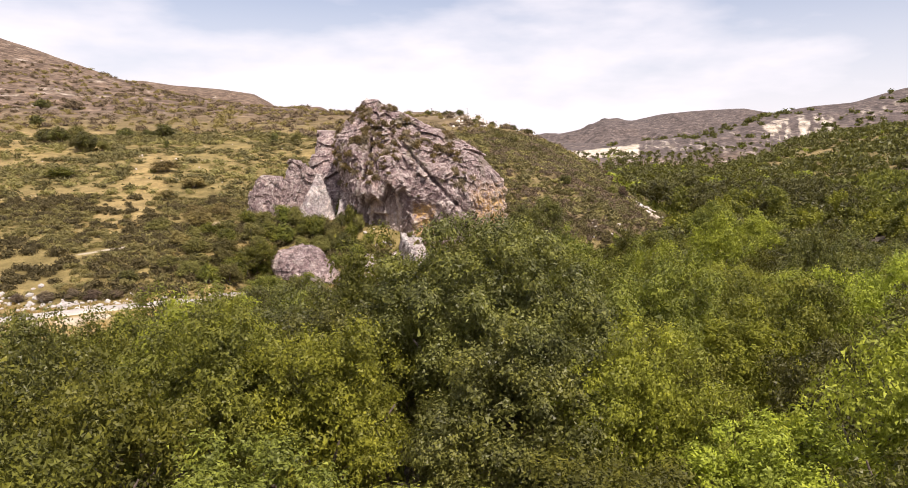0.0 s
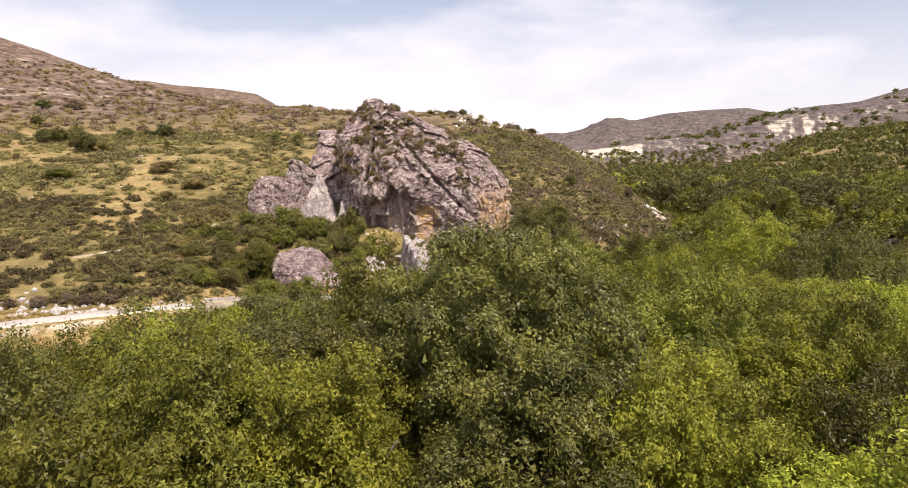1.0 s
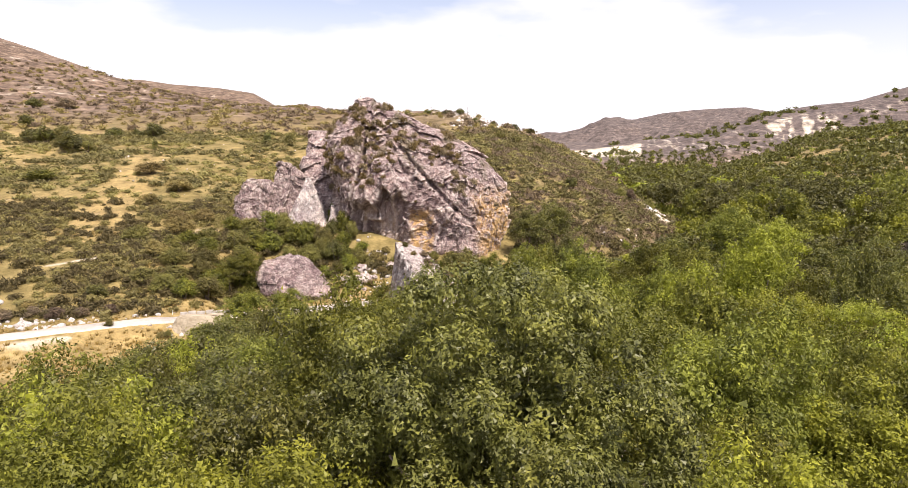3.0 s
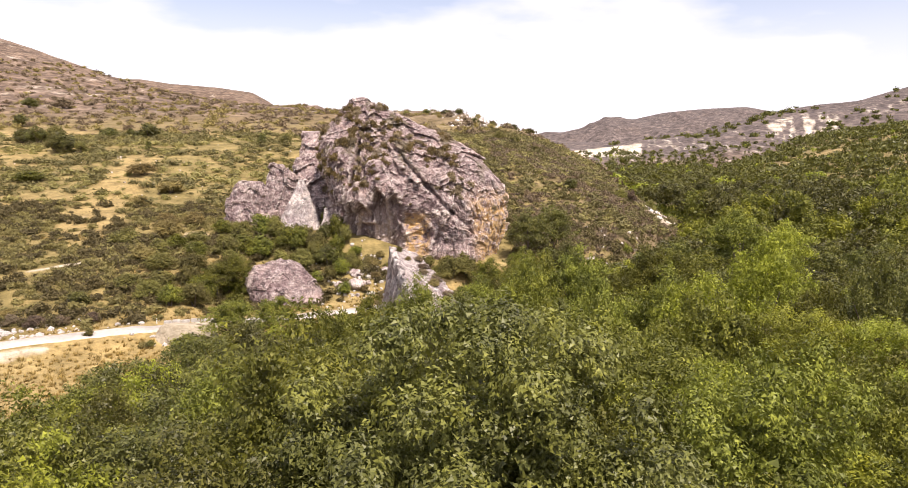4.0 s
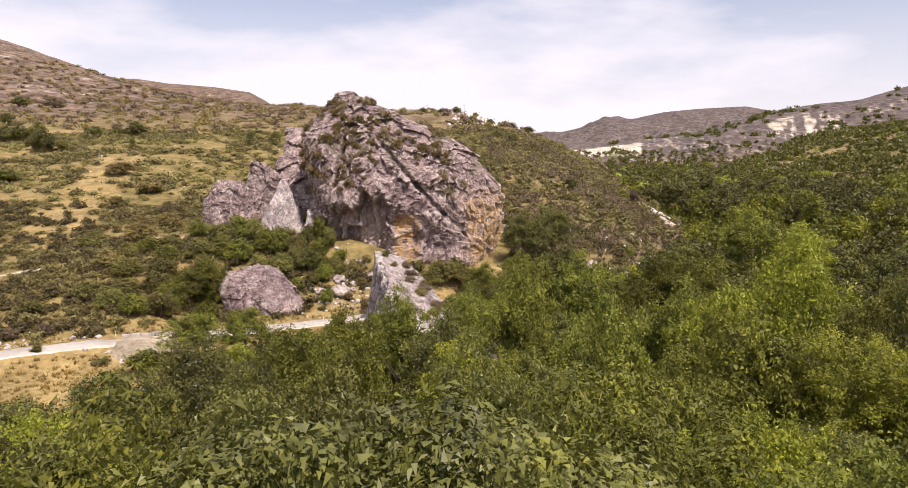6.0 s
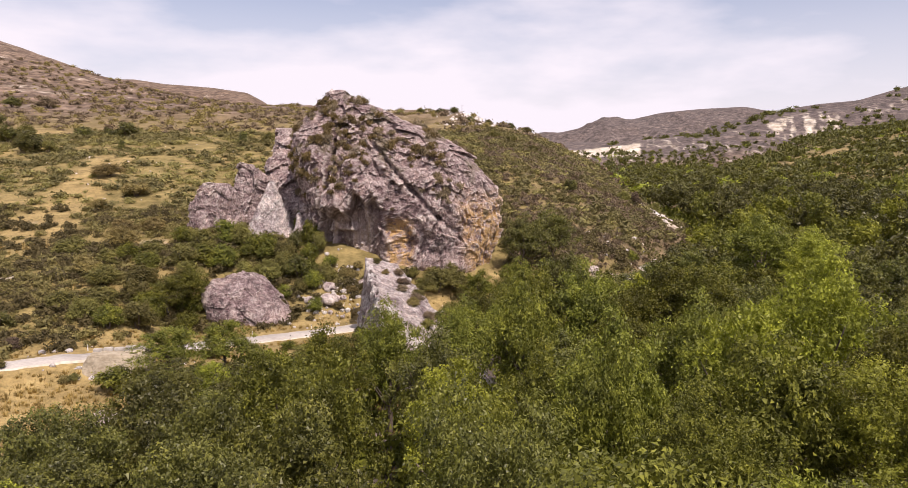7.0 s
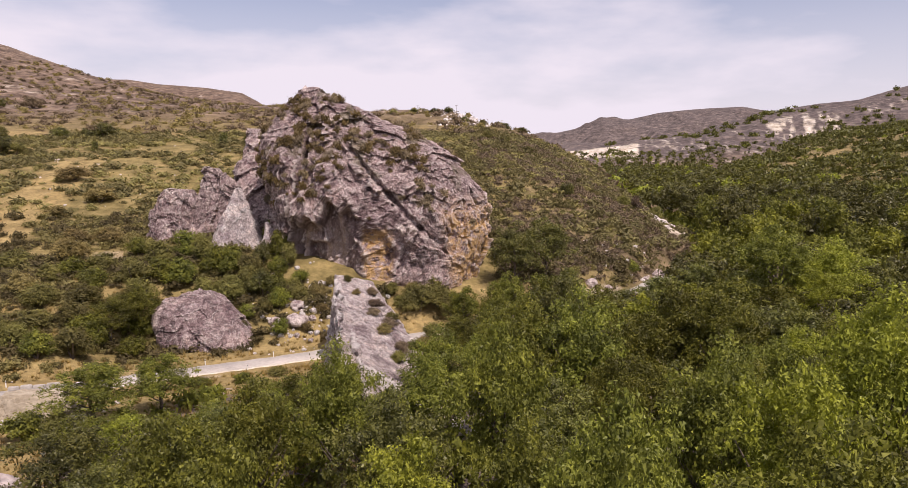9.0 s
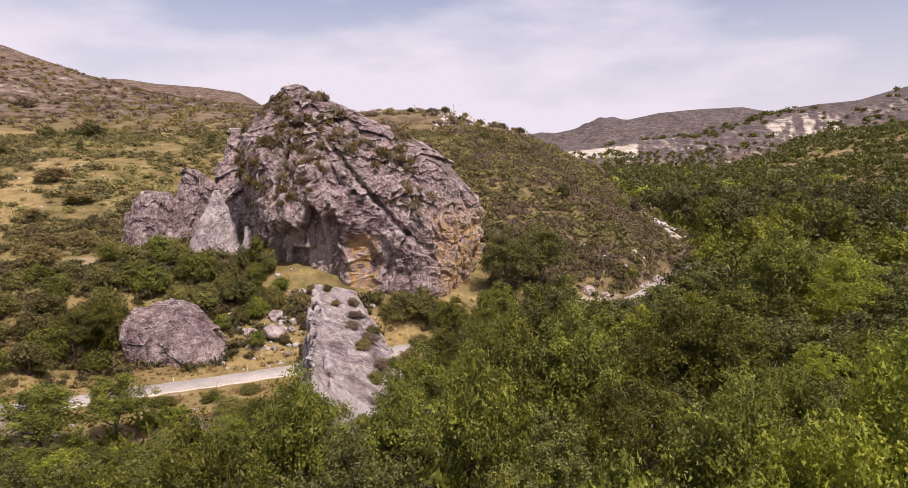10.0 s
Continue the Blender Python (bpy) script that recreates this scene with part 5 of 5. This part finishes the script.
def spread_scrub():
    near = [low_plants(600 + n, 160, 0.14, 10) for n in range(5)]
    far = [low_plants(620 + n, 72, 0.19, 7) for n in range(4)]
    jobs = (
        ("slope_scrub", "low grey-green scrub covering the lower hillside", (-190, 60, 142, 262), 2.9, near, LEAF_DULL, 11.0, (2.2, 6.4), 0.5, 1.0),
        ("slope_brush", "sage-coloured dry brush among the scrub of the hillside", (-190, 60, 142, 262), 3.0, near, LEAF_SAGE, 12.0, (2.0, 5.6), 0.5, 1.0),
        ("spur_heath", "purplish withered heath on the spur above the river", (20, 130, 205, 470), 2.3, far, LEAF_HEATH, 13.0, (2.0, 4.6), 0.6, 0.95),
        ("spur_scrub", "green-brown scrub on the spur above the river", (-60, 130, 205, 560), 2.7, far, LEAF_DULL, 14.0, (2.2, 5.0), 0.6, 0.95),
        ("upper_scrub", "scattered scrub on the upper hillside", (-330, 110, 262, 520), 4.8, far, LEAF_DULL, 15.0, (3.0, 9.0), 0.42, 0.9),
        ("upper_brush", "olive brush on the upper hillside", (-330, 110, 262, 520), 5.0, far, LEAF_SAGE, 16.0, (2.4, 8.0), 0.42, 0.8),
        ("ridge_scrub", "dark scrub on the far hillside and ridge", (-760, 150, 500, 1300), 12.0, far, LEAF_SCRUB, 17.0, (6, 13), 0.5, 0.4),
        ("ridge_heath", "brownish heath on the far hillside and ridge", (-760, 150, 500, 1300), 12.0, far, LEAF_HEATH, 18.0, (6, 15), 0.45, 0.5),
    )
    for name, label, region, spacing, kinds, mat, seed, (lo, hi), flat, dense in jobs:
        def keep(x, y, seed=seed, dense=dense):
            return dense * scrub_share(x, y) * (0.08 + 0.92 * patchy(x, y, 24, seed))
        x, y, z, rand = scatter(region, spacing, keep, int(seed))
        w = lo + (hi - lo) * rand.random(len(x)) ** 1.8
        spots = [(a, b, c - 0.1, q, q * flat * rand.uniform(0.8, 1.3)) for a, b, c, q in zip(x, y, z, w)]
        merged_stuff(name, label, "scrub", spots, kinds, mat)


spread_scrub()


def undergrowth():
    """Green bushes and saplings on the floor of the riverside woods."""
    kinds = [low_plants(680 + n, 90, 0.2, 8) for n in range(4)]
    rand = np.random.default_rng(83)
    X, Y = np.meshgrid(np.arange(-44, 125, 4.4), np.arange(50, 262, 4.4))
    x, y = X.ravel() + rand.uniform(-2, 2, X.size), Y.ravel() + rand.uniform(-2, 2, X.size)
    X, Y = np.meshgrid(np.arange(60, 270, 8.0), np.arange(262, 436, 8.0))
    x, y = np.concatenate([x, X.ravel() + rand.uniform(-3, 3, X.size)]), np.concatenate([y, Y.ravel() + rand.uniform(-3, 3, X.size)])
    ok = np.array([forest_here(a, b) for a, b in zip(x, y)])
    x, y = x[ok], y[ok]
    size = rand.uniform(3.5, 6.0, len(x)) * np.where(y > 262, 2.0, 1.0)
    spots = [(a, b, c - 0.2, w, 0.7 * w) for a, b, c, w in zip(x, y, land(x, y), size)]
    merged_stuff("undergrowth", "green undergrowth and saplings beneath the riverside trees", "bushes", spots, kinds, LEAF_MID)


undergrowth()


def far_shrubs_right():
    """Dark trees and bushes dotted over the valley's far side."""
    kinds = [low_plants(640 + n, 60, 0.3, 5) for n in range(4)]
    rand = np.random.default_rng(77)
    n = 1500
    depth = rand.uniform(700, 2000, n)
    u = rand.uniform(0.22, 0.72, n)
    x, y = 2 + u * depth, 10 + depth
    z = land(x, y)
    keep = rand.random(n) < patchy(x, y, 120, 21.0)
    spots = [(a, b, c - 0.3, w, w * 0.8) for a, b, c, w, k in zip(x, y, z, rand.uniform(7, 17, n), keep) if k]
    m = 900
    py = rand.uniform(420, 1250, m)
    px = 55 + 0.32 * py + rand.random(m) ** 0.8 * (90 + 0.3 * py)
    pz = land(px, py)
    spots += [(a, b, c - 0.3, w, w * 0.7) for a, b, c, w in zip(px, py, pz, rand.uniform(6, 13, m)) if math.hypot((a - 425) / 50, (b - 850) / 60) > 0.9]
    merged_stuff("valley_side_trees", "dark trees dotted over the far valley side", "woods", spots, kinds, LEAF_DARK)


far_shrubs_right()


def grass_tufts():
    """Dry grass on the verges, the bank above the road and the open ground below it."""
    rand0 = np.random.default_rng(90)
    kinds = []
    for n in range(4):
        k = 26
        ang, out = rand0.random(k) * 6.28, rand0.random(k) * 0.5
        base = np.column_stack([np.cos(ang) * out, np.sin(ang) * out, np.zeros(k) - 0.05])
        tip = base + np.column_stack([np.cos(ang) * 0.3, np.sin(ang) * 0.3, 0.6 + 0.5 * rand0.random(k)]) * rand0.uniform(0.6, 1.1, (k, 1))
        side = np.column_stack([-np.sin(ang), np.cos(ang), np.zeros(k)]) * 0.07
        kinds.append((np.stack([base - side, base + side, tip], 1).reshape(-1, 3), np.arange(3 * k).reshape(-1, 3)))
    def keep(x, y):
        c = cover(x, y)
        return 0.85 * c[:, 0] * (1 - c[:, 2])
    x, y, z, rand = scatter((-130, 0, 95, 215), 1.35, keep, 91)
    spots = [(a, b, c, w, 0.8 * w) for a, b, c, w in zip(x, y, z, rand.uniform(0.5, 1.3, len(x)))]
    merged_stuff("dry_grass", "dry straw-coloured grass on the verges and slopes", "grass", spots, kinds, LEAF_DRY)


grass_tufts()


def crag_tufts():
    """Small shrubs rooted in the clefts and on the ledges of the crag."""
    crag = bpy.data.objects["great_crag"]
    me = crag.data
    co = np.empty(len(me.vertices) * 3)
    me.vertices.foreach_get("co", co)
    no = np.empty(len(me.vertices) * 3)
    me.vertices.foreach_get("normal", no)
    co, no = co.reshape(-1, 3), no.reshape(-1, 3)
    rand = np.random.default_rng(95)
    want = smooth(0.15, 0.7, no[:, 2]) * smooth(12, 30, co[:, 2]) * smooth(52, 46, co[:, 2]) * (co[:, 1] < 14) + 0.10 * smooth(30, 40, co[:, 2]) * smooth(50, 44, co[:, 2]) * (co[:, 1] < 14) 
    want = want * smooth(-0.1, 0.3, fbm(co / 7 + 40, 3)) * np.clip(np.hypot(co[:, 0] + 17, co[:, 1] - 12) / 20, 0.04, 1) ** 1.5
    pick = rand.choice(len(co), 420, replace=False, p=want / want.sum())
    kinds = [low_plants(660 + n, 170, 0.15) for n in range(4)]
    p = co[pick] + np.array(crag.location)
    size = 0.9 + 2.3 * rand.random(len(p)) ** 1.6
    spots = [(a, b, c - 0.25, s, s * 0.9) for (a, b, c), s in zip(p, size)]
    merged_stuff("crag_shrubs", "small grey-brown shrubs in the clefts of the crag", "shrubs", spots[:210], kinds, LEAF_SCRUB)
    merged_stuff("crag_brush", "dry brown tufts on the ledges of the crag", "shrubs", spots[210:], kinds, LEAF_HEATH)


crag_tufts()


# ---- small rocks ----
def small_rock(seed, size):
    bm = bmesh.new()
    bmesh.ops.create_icosphere(bm, subdivisions=3, radius=1)
    co = np.array([v.co[:] for v in bm.verts])
    level, crack = blocks(co * 1.1 + seed * 5.3)
    r = 1 + 0.35 * fbm(co * 0.9 + seed * 3.1, 3) + 0.35 * level - 0.08 * smooth(0.08, 0, crack)
    for v, k in zip(bm.verts, r):
        v.co = v.co * float(k)
        v.co.z *= 0.75
    me = bpy.data.meshes.new("boulder")
    bm.to_mesh(me)
    bm.free()
    me.materials.append(ROCK)
    cover_colours(me, np.zeros((len(me.vertices), 3)))
    return me


STONES = [small_rock(n, 1) for n in range(5)]
BOULDERS = [  # x, y, half-width, shape
    (-26.8, 188, 2.9, 0), (-31.5, 188, 1.8, 1), (-28, 194, 2.2, 2), (-24, 190, 1.2, 3), (-46, 118, 3.2, 4), (-62, 185, 2.2, 1), (-31, 186, 1.3, 0), (-20, 197, 1.8, 2),
    (-48.5, 191, 1.6, 3), (-26, 184, 1.0, 4), (-35, 203, 2.0, 1), (-40, 186, 1.3, 0), (-23, 183, 0.8, 2), (-31.5, 151, 1.1, 3), (-4, 133, 2.4, 1), (3, 132, 2.0, 4), (-30, 199, 1.4, 2),
    (45, 232, 2.2, 0), (51, 236, 1.5, 1), (57, 243, 1.3, 2), (73, 262, 2.4, 3), (78, 268, 2.0, 4), (67, 255, 1.4, 0),
]
for _n, (_x, _y, _s, _k) in enumerate(BOULDERS):
    _o = new("boulder", STONES[_k])
    _z = float(land(np.array([_x]), np.array([_y]))[0])
    _o.matrix_world = Matrix.Translation((_x, _y, _z + 0.2 * _s)) @ Matrix.Rotation(_n * 2.3, 4, "Z") @ Matrix.Diagonal((_s * 0.8, _s * 0.7, _s * 0.8, 1))
    tagged(_o, "weathered pale limestone boulder lying on the slope", "rock", "boulders on the slope")


_o = new("summit_block", STONES[2])
_o.parent = GREAT_CRAG
_o.matrix_local = Matrix.Translation((-18.6, 15.5, 51.0)) @ Matrix.Diagonal((1.7, 1.5, 2.2, 1))
tagged(_o, "pale limestone block crowning the crag")


def stone_litter():
    """Pale stones on the scree, the road banks and under the crag."""
    kinds = []
    for n in range(4):
        bm = bmesh.new()
        bmesh.ops.create_icosphere(bm, subdivisions=1, radius=1)
        v = np.array([q.co[:] for q in bm.verts])
        f = np.array([[q.index for q in face.verts] for face in bm.faces])
        bm.free()
        kinds.append((v * (0.7 + 0.6 * value_noise(v * 1.7 + n * 9))[:, None] * (1, 0.8, 0.7), f))
    rand = np.random.default_rng(60)
    spots = []
    def drop(n, x0, y0, sx, sy, lo, hi):
        x, y = rand.normal(x0, sx, n), rand.normal(y0, sy, n)
        ok = road_distance(x, y) > 3.4
        z = land(x, y)
        for a, b, c, k in zip(x, y, z, ok):
            if k:
                w = lo + (hi - lo) * rand.random() ** 2.5
                spots.append((a, b, c + 0.1 * w, w, w))
    drop(300, 94, 354, 5, 12, 0.5, 1.9)
    drop(130, -26, 190, 5, 9, 0.2, 1.0)
    drop(70, -22, 199, 8, 3.5, 0.2, 1.0)
    drop(90, -58, 144, 7, 3, 0.2, 0.9)
    drop(120, -100, 142, 12, 4, 0.3, 1.2)
    drop(120, 68, 256, 12, 14, 0.3, 1.1)
    drop(90, -150, 330, 50, 60, 0.3, 0.8)
    drop(160, 20, 700, 12, 40, 1.0, 3.0)
    return merged_stuff("loose_stones", "pale loose limestone rubble on scree and banks", "stones", spots, kinds, ROCK_PALE)


stone_litter()


# ---- roadside ----
def road_spot(x):
    """The road's middle and heading near that x."""
    i = int(np.argmin(np.abs(ROAD[:, 0] - x)))
    d = ROAD[min(i + 1, len(ROAD) - 1)] - ROAD[i - 1]
    return ROAD[i], math.atan2(d[1], d[0])


def marker_post(x, side):
    p, a = road_spot(x)
    q = p + side * np.array([-math.sin(a), math.cos(a)]) * 3.3
    z = float(land(np.array([q[0]]), np.array([q[1]]))[0])
    root = tagged(new("marker_post"), "white roadside marker post with dark band", "post", "marker posts along the road")
    root.matrix_world = Matrix.Translation((*q, z)) @ Matrix.Rotation(a, 4, "Z")
    part("post", box_bm(0.14, 0.1, 1.25, (0, 0, 0.5), 0.02), WHITE_PAINT, root)
    part("band", box_bm(0.15, 0.11, 0.16, (0, 0, 0.92)), DARK_BAND_AND_HOLE, root, "dark reflector band")


for _x in (-84, -62, -38.5, -27):
    marker_post(_x, 1)
marker_post(-33, -1)


def culvert():
    """A concrete headwall with its pipe below the road, and a low broken parapet."""
    root = tagged(new("culvert"), "weathered concrete culvert headwall with dark pipe mouth", "culvert")
    root.matrix_world = Matrix.Translation((-34.5, 154.5, -4.6)) @ Matrix.Rotation(radians(24), 4, "Z") @ Matrix.Diagonal((0.7, 0.7, 0.7, 1))
    part("headwall", box_bm(3.6, 0.5, 2.2, (0, 0, 0.6), 0.06), CONCRETE, root)
    part("wing_wall", box_bm(0.45, 2.2, 1.7, (-1.9, -0.9, 0.35), 0.06), CONCRETE, root)
    part("wing_wall", box_bm(0.45, 2.2, 1.7, (1.9, -0.9, 0.35), 0.06), CONCRETE, root)
    part("coping", box_bm(4.0, 0.7, 0.2, (0, 0, 1.8), 0.04), CONCRETE, root)
    # closed tube: its dark front disc stands in for the shade inside the pipe
    v, f = tube([(0, -0.35, 0.55), (0, 0.4, 0.55)], (0.55, 0.55), 16)
    part_mesh("pipe", mesh_of("pipe", v, f + [tuple(range(15, -1, -1))], DARK_BAND_AND_HOLE), root, "dark closed end standing for the drain pipe's shaded mouth")
    for n, (x, w) in enumerate(((-4.0, 1.5), (-5.8, 1.2), (-7.4, 0.9))):
        o = new("parapet_stone", STONES[n])
        o.matrix_world = Matrix.Translation((-30.4 + x * 0.2, 155.5 + x * 0.1, -3.6)) @ Matrix.Diagonal((w * 0.7, 0.5, 0.6, 1))
        tagged(o, "broken pale stone of an old roadside parapet", "stone", "parapet stones")


culvert()


loft_rock("earth_bank", "pale broken earth bank at the mouth of a track", (-55.5, 142.3, -2.6), (-1, 0, 1.2, 2.2, 3.0, 3.5),
          (-8, -7.5, -6.5, -6, -5.5, -5), (7, 6.5, 6.2, 6, 5.6, 5), (-4, -3.6, -2.8, -2.4, -2.0, -1.6), (3.5, 3.5, 3.2, 3, 2.6, 2.2), 40, 120, BANK_EARTH, 0.22, 0.8,
          tilt=(0.2, 0.2, 1.0), seed=6.0, category="bank")


def track_parapet():
    """Pale stone blocks edging the track above the bank."""
    root = tagged(new("stone_parapet"), "row of pale stone blocks edging the track", "wall")
    root.matrix_world = Matrix.Translation((-56, 144.8, 0.75)) @ Matrix.Rotation(radians(14), 4, "Z")
    for n, (x, w, h) in enumerate(((-4.2, 1.5, 0.6), (-2.5, 1.6, 0.7), (-0.7, 1.7, 0.6), (1.2, 1.8, 0.75), (3.1, 1.6, 0.6), (4.8, 1.4, 0.5))):
        part("stone_block", box_bm(w, 0.6 + 0.05 * (n % 3), h, (x, 0.06 * (n % 2), h / 2 - 0.3), 0.1), CONCRETE, root)


track_parapet()


def utility_pole(x, y, h):
    z = float(land(np.array([x]), np.array([y]))[0])
    root = tagged(new("utility_pole"), "dark wooden utility pole on the bare ridge", "pole", "poles on the ridge")
    root.matrix_world = Matrix.Translation((x, y, z))
    v, f = tube([(0, 0, -0.5), (0, 0, h)], (0.22, 0.15), 8)
    part_mesh("pole", mesh_of("pole", v, f, POLE_WOOD, True), root)
    part("crossarm", box_bm(2.4, 0.16, 0.18, (0, 0, h - 0.5), 0.02), POLE_WOOD, root)
    for k in (-1.0, 0.0, 1.0):
        v, f = tube([(k, 0, h - 0.42), (k, 0, h - 0.1)], (0.09, 0.06), 8)
        part_mesh("insulator", mesh_of("insulator", v, f, WHITE_PAINT), root)


utility_pole(-26, 765, 9.0)
utility_pole(13, 745, 9.5)
